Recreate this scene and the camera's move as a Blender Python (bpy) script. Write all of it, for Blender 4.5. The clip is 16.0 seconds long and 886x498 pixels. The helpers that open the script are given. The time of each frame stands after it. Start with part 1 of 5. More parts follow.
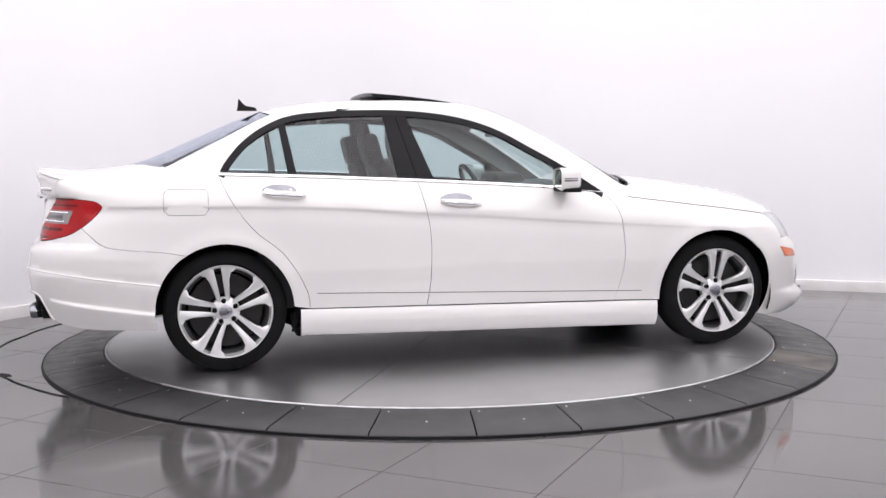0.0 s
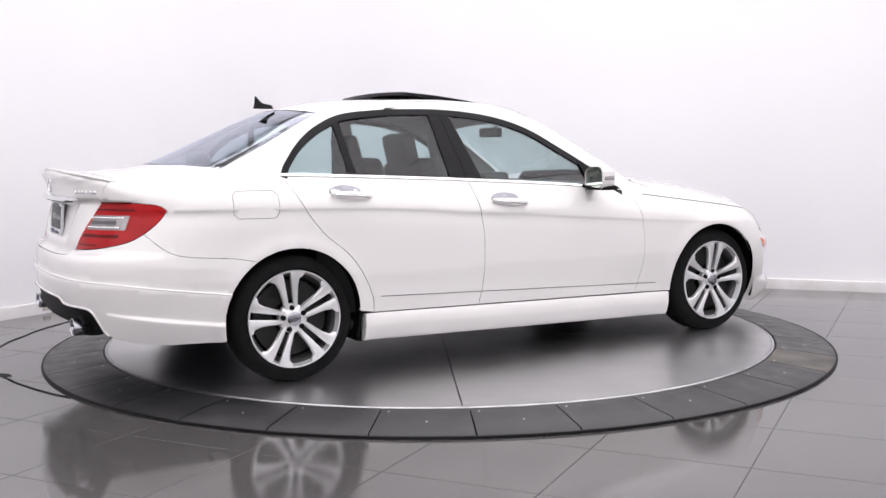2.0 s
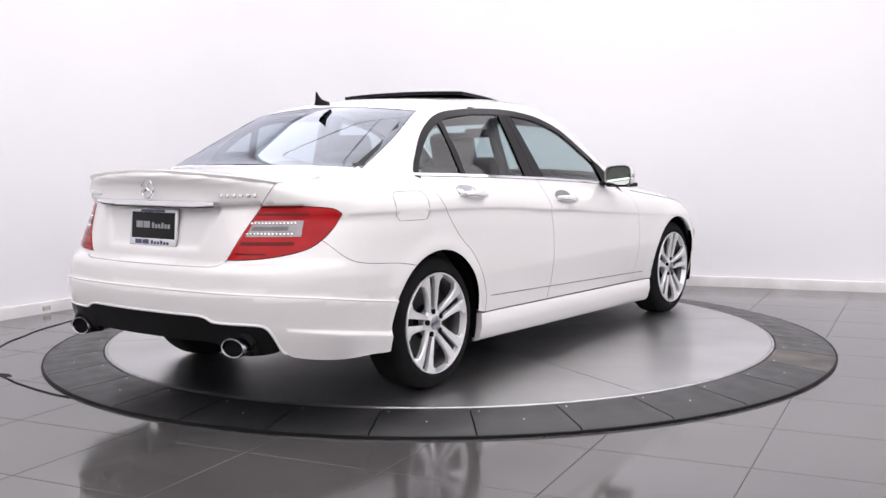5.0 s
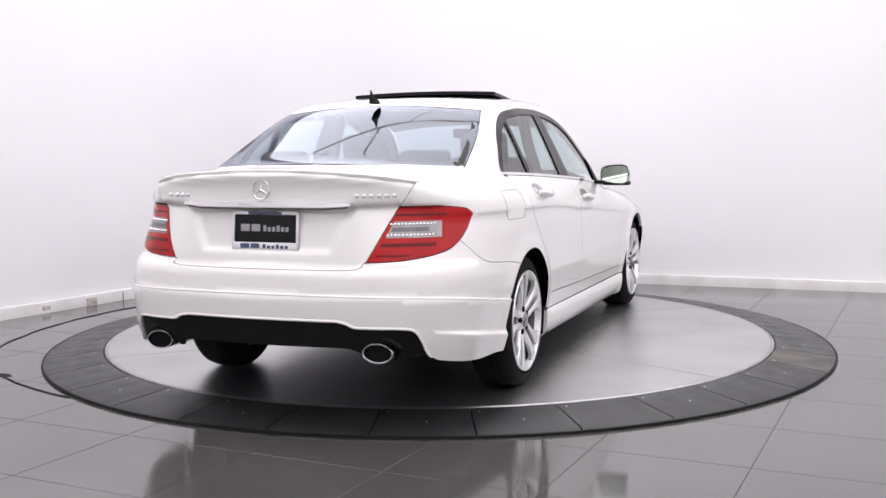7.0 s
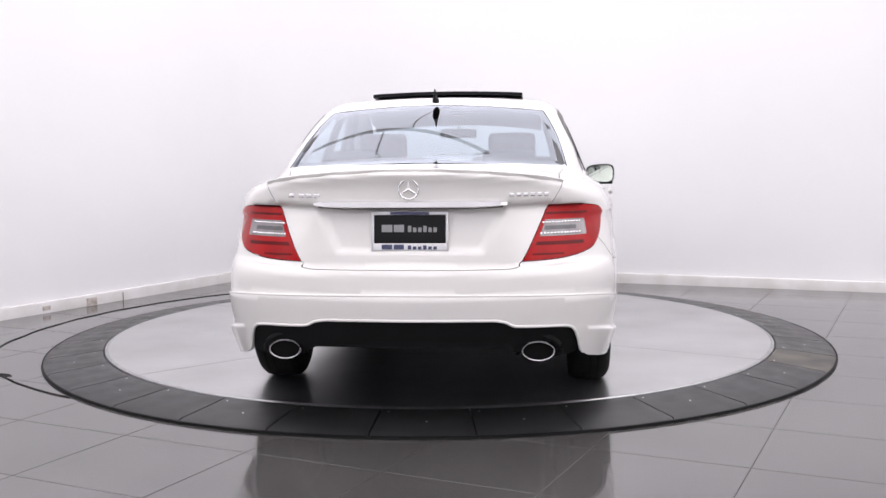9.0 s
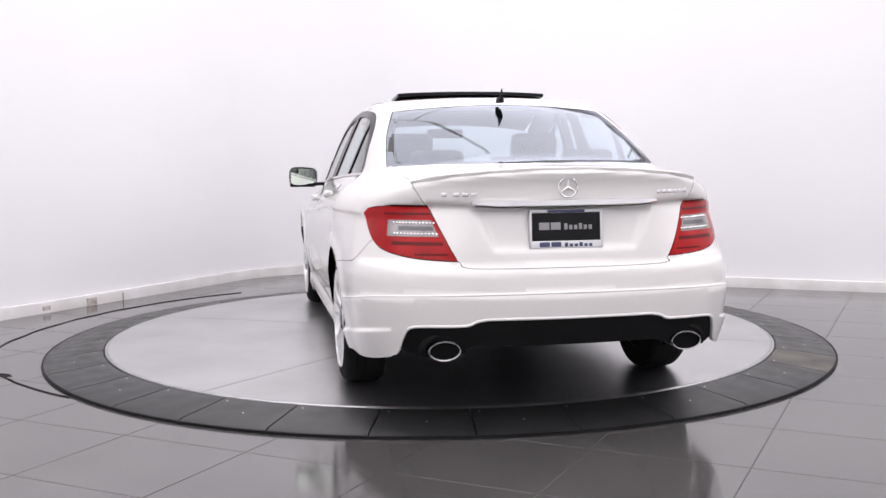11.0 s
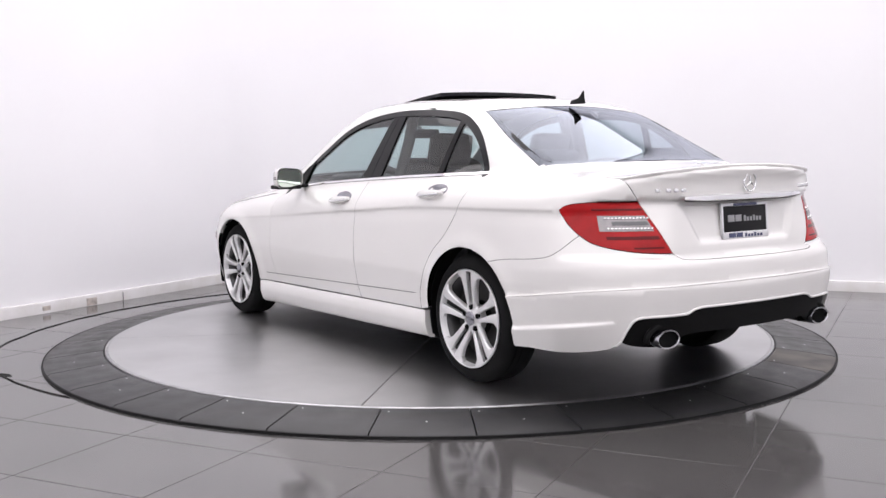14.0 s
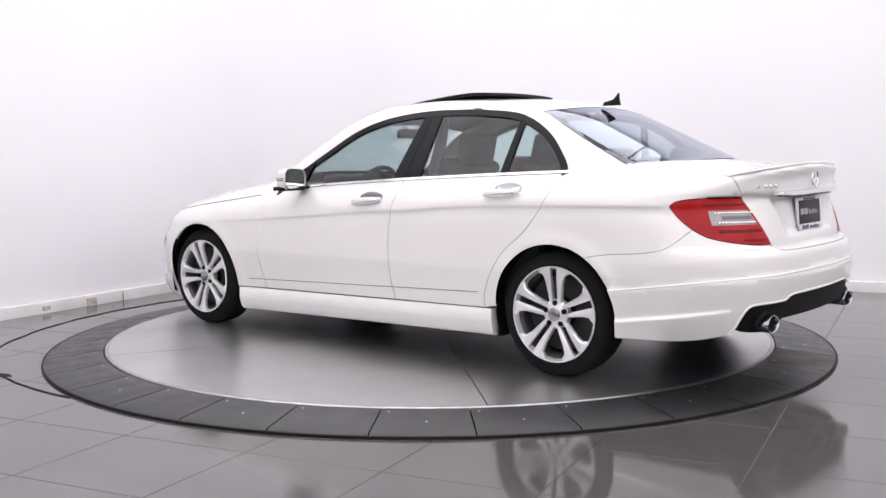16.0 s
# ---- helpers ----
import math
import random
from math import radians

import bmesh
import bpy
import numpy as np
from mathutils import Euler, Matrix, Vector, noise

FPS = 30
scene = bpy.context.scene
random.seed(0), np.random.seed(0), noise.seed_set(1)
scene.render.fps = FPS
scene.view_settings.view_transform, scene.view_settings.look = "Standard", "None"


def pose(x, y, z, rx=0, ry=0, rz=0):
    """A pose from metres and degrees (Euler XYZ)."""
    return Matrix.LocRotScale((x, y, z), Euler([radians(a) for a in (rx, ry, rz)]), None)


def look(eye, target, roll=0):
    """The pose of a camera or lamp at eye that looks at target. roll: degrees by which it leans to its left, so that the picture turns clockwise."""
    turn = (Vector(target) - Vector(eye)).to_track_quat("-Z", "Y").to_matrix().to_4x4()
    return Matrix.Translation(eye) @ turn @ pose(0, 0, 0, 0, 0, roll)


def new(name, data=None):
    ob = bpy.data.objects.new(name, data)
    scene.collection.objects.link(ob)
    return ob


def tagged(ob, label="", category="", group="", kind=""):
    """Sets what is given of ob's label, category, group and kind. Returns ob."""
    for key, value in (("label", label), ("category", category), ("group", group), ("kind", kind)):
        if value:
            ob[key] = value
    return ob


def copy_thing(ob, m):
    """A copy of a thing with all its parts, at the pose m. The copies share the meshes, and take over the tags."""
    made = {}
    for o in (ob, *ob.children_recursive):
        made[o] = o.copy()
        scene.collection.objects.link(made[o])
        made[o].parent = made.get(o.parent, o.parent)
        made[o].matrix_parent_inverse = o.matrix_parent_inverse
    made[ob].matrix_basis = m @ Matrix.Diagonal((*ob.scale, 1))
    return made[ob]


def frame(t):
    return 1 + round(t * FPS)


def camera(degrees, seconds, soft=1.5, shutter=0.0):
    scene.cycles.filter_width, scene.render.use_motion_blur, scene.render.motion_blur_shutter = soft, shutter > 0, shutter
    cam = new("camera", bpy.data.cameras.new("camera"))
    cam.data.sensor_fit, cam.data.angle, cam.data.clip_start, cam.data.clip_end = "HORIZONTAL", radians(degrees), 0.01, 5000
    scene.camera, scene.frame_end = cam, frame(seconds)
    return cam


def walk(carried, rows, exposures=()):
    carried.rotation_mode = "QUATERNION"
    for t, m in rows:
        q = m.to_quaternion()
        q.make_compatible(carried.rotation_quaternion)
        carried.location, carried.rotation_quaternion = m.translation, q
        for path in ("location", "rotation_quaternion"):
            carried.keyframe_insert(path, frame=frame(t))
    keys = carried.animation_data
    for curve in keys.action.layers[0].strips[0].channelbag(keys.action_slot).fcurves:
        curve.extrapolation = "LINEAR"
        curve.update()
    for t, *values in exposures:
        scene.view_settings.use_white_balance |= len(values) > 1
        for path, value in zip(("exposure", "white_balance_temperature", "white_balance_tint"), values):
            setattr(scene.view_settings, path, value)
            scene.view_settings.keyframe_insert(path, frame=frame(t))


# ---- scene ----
# ---------------------------------------------------------------- camera
LENS = 46.505
EYE = (0.0, -6.4969, 1.1301)
HERE = look(EYE, (EYE[0] + 0.0038736, EYE[1] + 0.9954513, EYE[2] - 0.095193), -0.5508)
cam = camera(LENS, 16.0, soft=1.5)
walk(cam, [(0.0, HERE), (16.0, HERE)], exposures=[(0.0, 0.0, 6500, 14), (16.0, 0.0, 6500, 14)])

# heading of the car on the turntable, in degrees, by seconds
HEADING = [(0.0, 13.11), (0.5, 17.0), (1.0, 21.04), (1.5, 25.12), (2.0, 29.26), (2.5, 33.42), (3.0, 37.58), (3.5, 41.75), (4.0, 45.92),
           (4.5, 50.0), (5.0, 54.0), (5.5, 57.9), (6.0, 61.7), (6.5, 65.36), (7.0, 68.96), (7.5, 72.55), (8.0, 76.32), (8.5, 80.36), (9.0, 84.42),
           (9.5, 88.45), (10.0, 92.48), (10.5, 96.52), (11.0, 100.58), (11.5, 104.65), (12.0, 108.68), (12.5, 112.72), (13.0, 116.7),
           (13.5, 120.58), (14.0, 124.38), (14.5, 128.14), (15.0, 132.16), (15.5, 136.3), (16.0, 140.48)]
OFF = Vector((-1.353, -0.106, 0.0))      # rear axle seen from the turntable's axis
FLOOR_Z = -0.05

# ---------------------------------------------------------------- world and light
world = bpy.data.worlds.new("world")
scene.world = world
world.use_nodes = True
world.node_tree.nodes["Background"].inputs[0].default_value = (0.9, 0.92, 1.0, 1)
world.node_tree.nodes["Background"].inputs[1].default_value = 0.3
LAMP_POWER = 1.68


# ---------------------------------------------------------------- materials
def mat(name, color, rough=0.5, metal=0.0, var=0.0, scale=6.0, bump=0.0, bump_scale=60.0, coat=0.0, rough_var=0.0, spec=0.5, emit=0.0, trans=0.0, ior=1.5, second=None, aniso=0.0, world_space=False):
    """A surface: two scales of noise vary its colour and roughness, and a fine one its relief."""
    m = bpy.data.materials.new(name)
    m.use_nodes = True
    nt = m.node_tree
    b = nt.nodes["Principled BSDF"]
    b.inputs["Base Color"].default_value = (*color, 1)
    b.inputs["Roughness"].default_value = rough
    b.inputs["Metallic"].default_value = metal
    b.inputs["Coat Weight"].default_value = coat
    b.inputs["Coat Roughness"].default_value = 0.03
    b.inputs["Specular IOR Level"].default_value = spec
    b.inputs["Transmission Weight"].default_value = trans
    b.inputs["IOR"].default_value = ior
    b.inputs["Anisotropic"].default_value = aniso
    if emit:
        b.inputs["Emission Color"].default_value = (*color, 1)
        b.inputs["Emission Strength"].default_value = emit
    if var or rough_var or bump:
        tc = nt.nodes.new("ShaderNodeTexCoord")
        big = nt.nodes.new("ShaderNodeTexNoise")
        big.inputs["Scale"].default_value = scale
        big.inputs["Detail"].default_value = 6
        fine = nt.nodes.new("ShaderNodeTexNoise")
        fine.inputs["Scale"].default_value = bump_scale
        fine.inputs["Detail"].default_value = 4
        where = nt.nodes.new("ShaderNodeNewGeometry").outputs["Position"] if world_space else tc.outputs["Object"]
        nt.links.new(where, big.inputs["Vector"])
        nt.links.new(where, fine.inputs["Vector"])
        if var:
            mixn = nt.nodes.new("ShaderNodeMix")
            mixn.data_type = "RGBA"
            other = second or tuple(c * (1 - var) for c in color)
            mixn.inputs[6].default_value = (*color, 1)
            mixn.inputs[7].default_value = (*other, 1)
            ramp = nt.nodes.new("ShaderNodeMapRange")
            ramp.inputs[1].default_value, ramp.inputs[2].default_value = 0.35, 0.7
            nt.links.new(big.outputs["Fac"], ramp.inputs[0])
            nt.links.new(ramp.outputs[0], mixn.inputs[0])
            nt.links.new(mixn.outputs[2], b.inputs["Base Color"])
        if rough_var:
            rr = nt.nodes.new("ShaderNodeMapRange")
            rr.inputs[1].default_value, rr.inputs[2].default_value = 0.3, 0.7
            rr.inputs[3].default_value, rr.inputs[4].default_value = max(rough - rough_var, 0.01), rough + rough_var
            nt.links.new(big.outputs["Fac"], rr.inputs[0])
            nt.links.new(rr.outputs[0], b.inputs["Roughness"])
        if bump:
            bn = nt.nodes.new("ShaderNodeBump")
            bn.inputs["Strength"].default_value = bump
            bn.inputs["Distance"].default_value = 0.002
            nt.links.new(fine.outputs["Fac"], bn.inputs["Height"])
            nt.links.new(bn.outputs[0], b.inputs["Normal"])
    return m


def glass(name, tint, rough=0.0, gloss=(1.0, 1.0, 1.0), r0=0.05, power=4.2):
    """A thin pane: clear tinted see-through with a mirror gloss by Fresnel."""
    m = bpy.data.materials.new(name)
    m.use_nodes = True
    nt = m.node_tree
    nt.nodes.remove(nt.nodes["Principled BSDF"])
    tr = nt.nodes.new("ShaderNodeBsdfTransparent")
    tr.inputs[0].default_value = (*tint, 1)
    gl = nt.nodes.new("ShaderNodeBsdfGlossy")
    gl.inputs["Roughness"].default_value = rough
    gl.inputs["Color"].default_value = (*gloss, 1)
    lw = nt.nodes.new("ShaderNodeLayerWeight")
    lw.inputs[0].default_value = 0.5
    pw = nt.nodes.new("ShaderNodeMath")
    pw.operation = "POWER"
    pw.inputs[1].default_value = power
    nt.links.new(lw.outputs["Facing"], pw.inputs[0])
    fr = nt.nodes.new("ShaderNodeMath")
    fr.operation = "MULTIPLY_ADD"
    fr.inputs[1].default_value, fr.inputs[2].default_value = 0.95 - r0, r0
    nt.links.new(pw.outputs[0], fr.inputs[0])
    mx = nt.nodes.new("ShaderNodeMixShader")
    nt.links.new(fr.outputs[0], mx.inputs[0])
    nt.links.new(tr.outputs[0], mx.inputs[1])
    nt.links.new(gl.outputs[0], mx.inputs[2])
    nt.links.new(mx.outputs[0], nt.nodes["Material Output"].inputs[0])
    return m


WALL = mat("white_wall_paint", (0.86, 0.855, 0.875), 0.6, var=0.025, scale=0.8, bump=0.05, bump_scale=90)
BASE = mat("white_baseboard", (0.78, 0.77, 0.775), 0.45, var=0.12, scale=5, second=(0.66, 0.64, 0.62))
CEIL = mat("white_ceiling", (0.85, 0.85, 0.86), 0.8, var=0.03, scale=1.5)
TILE = mat("polished_grey_tile", (0.09, 0.0865, 0.0855), 0.10, var=0.22, scale=2.2, rough_var=0.05, spec=0.92, bump=0.02, bump_scale=25, world_space=True)
GROUT = mat("dark_tile_joint", (0.05, 0.048, 0.048), 0.7, var=0.3, scale=9)
STEEL = mat("brushed_steel_deck", (0.60, 0.60, 0.602), 0.33, 1.0, var=0.16, scale=1.6, rough_var=0.04)
RIMSTEEL = mat("bright_steel_edge", (0.55, 0.55, 0.56), 0.38, 1.0, var=0.3, scale=14)
RUBBER = mat("black_rubber_mat", (0.014, 0.014, 0.0155), 0.42, spec=0.5, var=0.35, scale=7, rough_var=0.1, bump=0.25, bump_scale=220, second=(0.024, 0.0235, 0.024))
WORN = mat("worn_brown_rubber_mat", (0.115, 0.104, 0.09), 0.6, var=0.5, scale=5, bump=0.3, bump_scale=120, second=(0.03, 0.0285, 0.027))
SCREW = mat("screw_steel", (0.7, 0.7, 0.7), 0.3, 1.0)
PAINT = mat("white_car_paint", (0.765, 0.752, 0.735), 0.3, coat=1.0, var=0.015, scale=2, spec=0.4)
# near-black for underside parts, and for shade painted into hollows
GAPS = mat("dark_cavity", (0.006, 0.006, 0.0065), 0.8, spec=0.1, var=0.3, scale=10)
PLASTIC = mat("black_plastic", (0.006, 0.006, 0.0065), 0.6, spec=0.15, bump=0.1, bump_scale=300, var=0.2, scale=8)
GLOSSBLACK = mat("gloss_black_trim", (0.008, 0.008, 0.010), 0.25, spec=0.18, var=0.15, scale=6)
CHROME = mat("chrome", (0.82, 0.82, 0.83), 0.08, 1.0)
SATIN = mat("satin_aluminium", (0.75, 0.75, 0.76), 0.28, 1.0)
ALLOY = mat("silver_alloy_paint", (0.74, 0.74, 0.745), 0.32, 0.55, coat=0.5, var=0.06, scale=12)
# barrel colour darkened to stand for shade inside the wheel
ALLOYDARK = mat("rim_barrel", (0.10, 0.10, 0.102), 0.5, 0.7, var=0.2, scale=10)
TYRE = mat("tyre_rubber", (0.010, 0.010, 0.0105), 0.8, bump=0.2, bump_scale=150, var=0.3, scale=9, spec=0.1)
# iron darkened well below its own tone, as shade behind the spokes
DISC = mat("shaded_disc_iron", (0.035, 0.034, 0.034), 0.5, 0.5, var=0.3, scale=14)
RED = mat("red_lamp_lens", (0.43, 0.010, 0.012), 0.16, spec=0.22, var=0.35, scale=7)
DARKRED = mat("dark_red_lamp_band", (0.12, 0.003, 0.004), 0.16, spec=0.22, var=0.3, scale=9)
CLEAR = mat("clear_lamp_band", (0.29, 0.27, 0.275), 0.15, 0.3, coat=0.5, var=0.25, scale=30)
DOT = mat("silver_reflector_bead", (0.85, 0.84, 0.84), 0.12, 0.9)
AMBER = mat("amber_lens", (0.75, 0.13, 0.02), 0.1, coat=1.0, var=0.15, scale=20)
WINDOW = glass("side_window_glass", (0.66, 0.77, 0.77))
BACKGLASS = glass("rear_window_glass", (0.54, 0.60, 0.65), r0=0.09, gloss=(0.85, 0.90, 1.0), power=3.3)
LAMPGLASS = glass("headlamp_glass", (0.93, 0.94, 0.95))
MIRROR = mat("mirror_glass", (0.76, 0.84, 0.76), 0.02, 1.0)
SEAT = mat("black_seat_leather", (0.014, 0.0135, 0.014), 0.5, var=0.25, scale=9, bump=0.2, bump_scale=180, spec=0.2)
CABIN = mat("dark_cabin_plastic", (0.028, 0.028, 0.03), 0.55, var=0.2, scale=6, bump=0.15, bump_scale=200)
LINER = mat("grey_headliner", (0.28, 0.275, 0.27), 0.9, var=0.1, scale=8)
FRAME = mat("dark_chrome", (0.32, 0.32, 0.35), 0.2, 1.0)
# dark metal tone that stands for shade in the door handle hollows
CUP_SHADE = mat("handle_cup_shade", (0.30, 0.30, 0.33), 0.16, 1.0, var=0.2, scale=12)
# dark tone painted where seams and grooves lie in shade
SEAM = mat("shaded_panel_seam", (0.09, 0.088, 0.085), 0.7, var=0.2, scale=8)
BANDGREY = mat("smoked_lamp_band", (0.12, 0.12, 0.125), 0.2, 0.3, var=0.2, scale=30)
HEADLAMP = mat("headlamp_reflector", (0.8, 0.8, 0.8), 0.25, 0.5, var=0.1, scale=30)
STAIN = mat("brown_scuff", (0.60, 0.54, 0.50), 0.7, var=0.4, scale=20)
PLATE = mat("black_dealer_plate", (0.008, 0.008, 0.009), 0.35, spec=0.2, var=0.1, scale=10)
GREYPRINT = mat("grey_print", (0.30, 0.30, 0.31), 0.4)
BLUEPRINT = mat("blue_black_print", (0.05, 0.06, 0.13), 0.4)
SILVERFRAME = mat("silver_plate_frame", (0.78, 0.78, 0.80), 0.3, 0.35, var=0.08, scale=30)
DIFFUSER = mat("lamp_diffuser", (1.0, 0.985, 1.0), 0.5, emit=LAMP_POWER)
HOUSING = mat("lamp_housing", (0.8, 0.8, 0.8), 0.4, var=0.05, scale=5)


# ---------------------------------------------------------------- mesh helpers
def ob_from(name, bm, material, smooth=True):
    me = bpy.data.meshes.new(name)
    bm.to_mesh(me)
    bm.free()
    me.materials.append(material)
    if smooth:
        me.polygons.foreach_set("use_smooth", [True] * len(me.polygons))
        me.set_sharp_from_angle(angle=radians(38))
    return new(name, me)


def part(name, bm, material, parent, label="", smooth=True):
    ob = ob_from(name, bm, material, smooth)
    ob.parent = parent
    if label:
        tagged(ob, label)
    return ob


def box(bm, x0, x1, y0, y1, z0, z1, bevel=0.0, m=None):
    r = bmesh.ops.create_cube(bm, size=1.0)
    vs = r["verts"]
    bmesh.ops.transform(bm, verts=vs, matrix=Matrix.LocRotScale(((x0 + x1) / 2, (y0 + y1) / 2, (z0 + z1) / 2), None, (abs(x1 - x0), abs(y1 - y0), abs(z1 - z0))))
    if bevel:
        es = list({e for v in vs for e in v.link_edges})
        out = bmesh.ops.bevel(bm, geom=es, offset=bevel, segments=3, profile=0.6, affect="EDGES", clamp_overlap=True)
        vs = list({v for f in out["faces"] for v in f.verts} | {v for v in vs if v.is_valid})
    if m is not None:
        bmesh.ops.transform(bm, verts=vs, matrix=m)
    return vs


def lathe(bm, profile, segs=48, axis="Z", m=None, closed=True):
    """Turn a profile of (radius, height) round an axis."""
    rings = []
    for r, h in profile:
        ring = []
        for i in range(segs):
            a = 2 * math.pi * i / segs
            c, s = r * math.cos(a), r * math.sin(a)
            co = (c, s, h) if axis == "Z" else (c, h, s)
            ring.append(bm.verts.new(co))
        rings.append(ring)
    for a, b in zip(rings, rings[1:]):
        for i in range(segs):
            j = (i + 1) % segs
            bm.faces.new((a[i], a[j], b[j], b[i]))
    if closed:
        for ring in (rings[0], rings[-1]):
            bm.faces.new(ring)
    bmesh.ops.recalc_face_normals(bm, faces=bm.faces)
    if m is not None:
        bmesh.ops.transform(bm, verts=[v for r in rings for v in r], matrix=m)
    return rings


def tube(bm, path, radius, segs=8, closed=False, flat=1.0):
    """A bar of round or flattened section along a path."""
    pts = [Vector(q) for q in path]
    n = len(pts)
    rings = []
    up0 = Vector((0, 0, 1))
    for i, q in enumerate(pts):
        a, b = pts[(i - 1) % n if closed else max(i - 1, 0)], pts[(i + 1) % n if closed else min(i + 1, n - 1)]
        d = (b - a).normalized()
        up = up0 if abs(d.dot(up0)) < 0.95 else Vector((0, 1, 0))
        s = d.cross(up).normalized()
        u = s.cross(d)
        rr = radius[i] if isinstance(radius, (list, tuple)) else radius
        rings.append([bm.verts.new(q + s * rr * math.cos(2 * math.pi * k / segs) + u * rr * flat * math.sin(2 * math.pi * k / segs)) for k in range(segs)])
    pairs = list(zip(rings, rings[1:])) + ([(rings[-1], rings[0])] if closed else [])
    for a, b in pairs:
        for k in range(segs):
            j = (k + 1) % segs
            bm.faces.new((a[k], a[j], b[j], b[k]))
    if not closed:
        bm.faces.new(rings[0])
        bm.faces.new(rings[-1])
    bmesh.ops.recalc_face_normals(bm, faces=bm.faces)


def prism(bm, outline, z0, z1, m=None, bevel=0.0):
    """An outline of (x, y) raised from z0 to z1."""
    lo = [bm.verts.new((x, y, z0)) for x, y in outline]
    hi = [bm.verts.new((x, y, z1)) for x, y in outline]
    n = len(lo)
    fs = [bm.faces.new(lo[::-1]), bm.faces.new(hi)]
    for i in range(n):
        j = (i + 1) % n
        fs.append(bm.faces.new((lo[i], lo[j], hi[j], hi[i])))
    bmesh.ops.recalc_face_normals(bm, faces=fs)
    vs = lo + hi
    if bevel:
        top = [e for e in fs[1].edges]
        out = bmesh.ops.bevel(bm, geom=top, offset=bevel, segments=2, profile=0.6, affect="EDGES", clamp_overlap=True)
        vs = list({v for f in out["faces"] for v in f.verts} | {v for v in vs if v.is_valid})
    if m is not None:
        bmesh.ops.transform(bm, verts=vs, matrix=m)


# ---------------------------------------------------------------- the room
ROOM_H = 3.5
CORNER = Vector((-1.43, 3.75))
DIR_L, DIR_R = Vector((-0.506, -0.862)).normalized(), Vector((0.931, -0.365)).normalized()


def backdrop_path(inset=0.0, n=24, radius=1.0):
    """The foot of the two white walls with their rounded corner, from the left end to the right one."""
    ang = DIR_L.angle(DIR_R)
    cut = radius / math.tan(ang / 2)
    mid = (DIR_L + DIR_R).normalized()
    c = CORNER + mid * (radius / math.sin(ang / 2))
    a, b = CORNER + DIR_L * cut, CORNER + DIR_R * cut
    pts = [CORNER + DIR_L * 12.0]
    for i in range(n + 1):
        t = i / n
        v = ((a - c).lerp(b - c, t)).normalized() * radius
        pts.append(c + v)
    pts.append(CORNER + DIR_R * 11.0)
    if inset:
        out = []
        for i, q in enumerate(pts):
            d = (pts[min(i + 1, len(pts) - 1)] - pts[max(i - 1, 0)]).normalized()
            out.append(q + Vector((d.y, -d.x)) * inset)
        pts = out
    return pts


def strip_wall(name, path, outer, z0, z1, material, bevel=0.0):
    bm = bmesh.new()
    prism(bm, [tuple(q) for q in path] + [tuple(q) for q in reversed(outer)], z0, z1, bevel=bevel)
    return ob_from(name, bm, material)


def build_room():
    w = strip_wall("wall_backdrop", backdrop_path(), backdrop_path(-0.2), FLOOR_Z - 0.1, ROOM_H, WALL)
    tagged(w, "seamless white painted studio wall with a rounded corner", "wall", kind="structure")
    b = strip_wall("baseboard", backdrop_path(0.035), backdrop_path(0.001), FLOOR_Z, FLOOR_Z + 0.088, BASE, 0.02)
    tagged(b, "scuffed white rounded baseboard along the studio wall", "baseboard", kind="structure")
    # brown pegs and a joint in the baseboard
    def on_wall(x, w, z0, z1, nm, mt, lb):
        k = (x - CORNER.x) / DIR_L.x
        q = CORNER + DIR_L * k
        bm = bmesh.new()
        box(bm, -w / 2, w / 2, -0.006, 0.006, z0, z1, 0.002, Matrix.Translation((q.x + 0.033 * 0.862, q.y - 0.033 * 0.506, FLOOR_Z)) @ pose(0, 0, 0, 0, 0, math.degrees(math.atan2(DIR_L.y, DIR_L.x))))
        ob = ob_from(nm, bm, mt)
        ob.parent = b
        tagged(ob, lb)
    on_wall(-2.745, 0.10, 0.004, 0.062, "scuff_patch", STAIN, "brown scuffed patch")
    on_wall(-2.96, 0.07, 0.02, 0.055, "scuff_patch", STAIN, "brown scuffed patch")
    on_wall(-2.585, 0.006, 0.0, 0.066, "joint", GROUT, "dark joint in the baseboard")
    A, B = CORNER + DIR_L * 12.0, CORNER + DIR_R * 11.0
    D = A + B - CORNER
    for i, (p, q) in enumerate(((A, D), (D, B))):
        bm = bmesh.new()
        d = (q - p).normalized()
        nrm = Vector((d.y, -d.x))
        prism(bm, [tuple(p - d * 0.2), tuple(q + d * 0.2), tuple(q + d * 0.2 + nrm * 0.2), tuple(p - d * 0.2 + nrm * 0.2)], FLOOR_Z - 0.1, ROOM_H)
        tagged(ob_from("wall_%s" % ("south", "east")[i], bm, WALL), "plain white studio wall", "wall", kind="structure")
    bm = bmesh.new()
    prism(bm, [tuple(A - DIR_R * 0.4 + DIR_L * 0.4), tuple(D + DIR_L * 0.4 + DIR_R * 0.4), tuple(B + DIR_R * 0.4 - DIR_L * 0.4), tuple(CORNER - DIR_L * 0.4 - DIR_R * 0.4)], ROOM_H, ROOM_H + 0.15)
    tagged(ob_from("ceiling", bm, CEIL), "white studio ceiling", "ceiling", kind="structure")
    return A, B, D


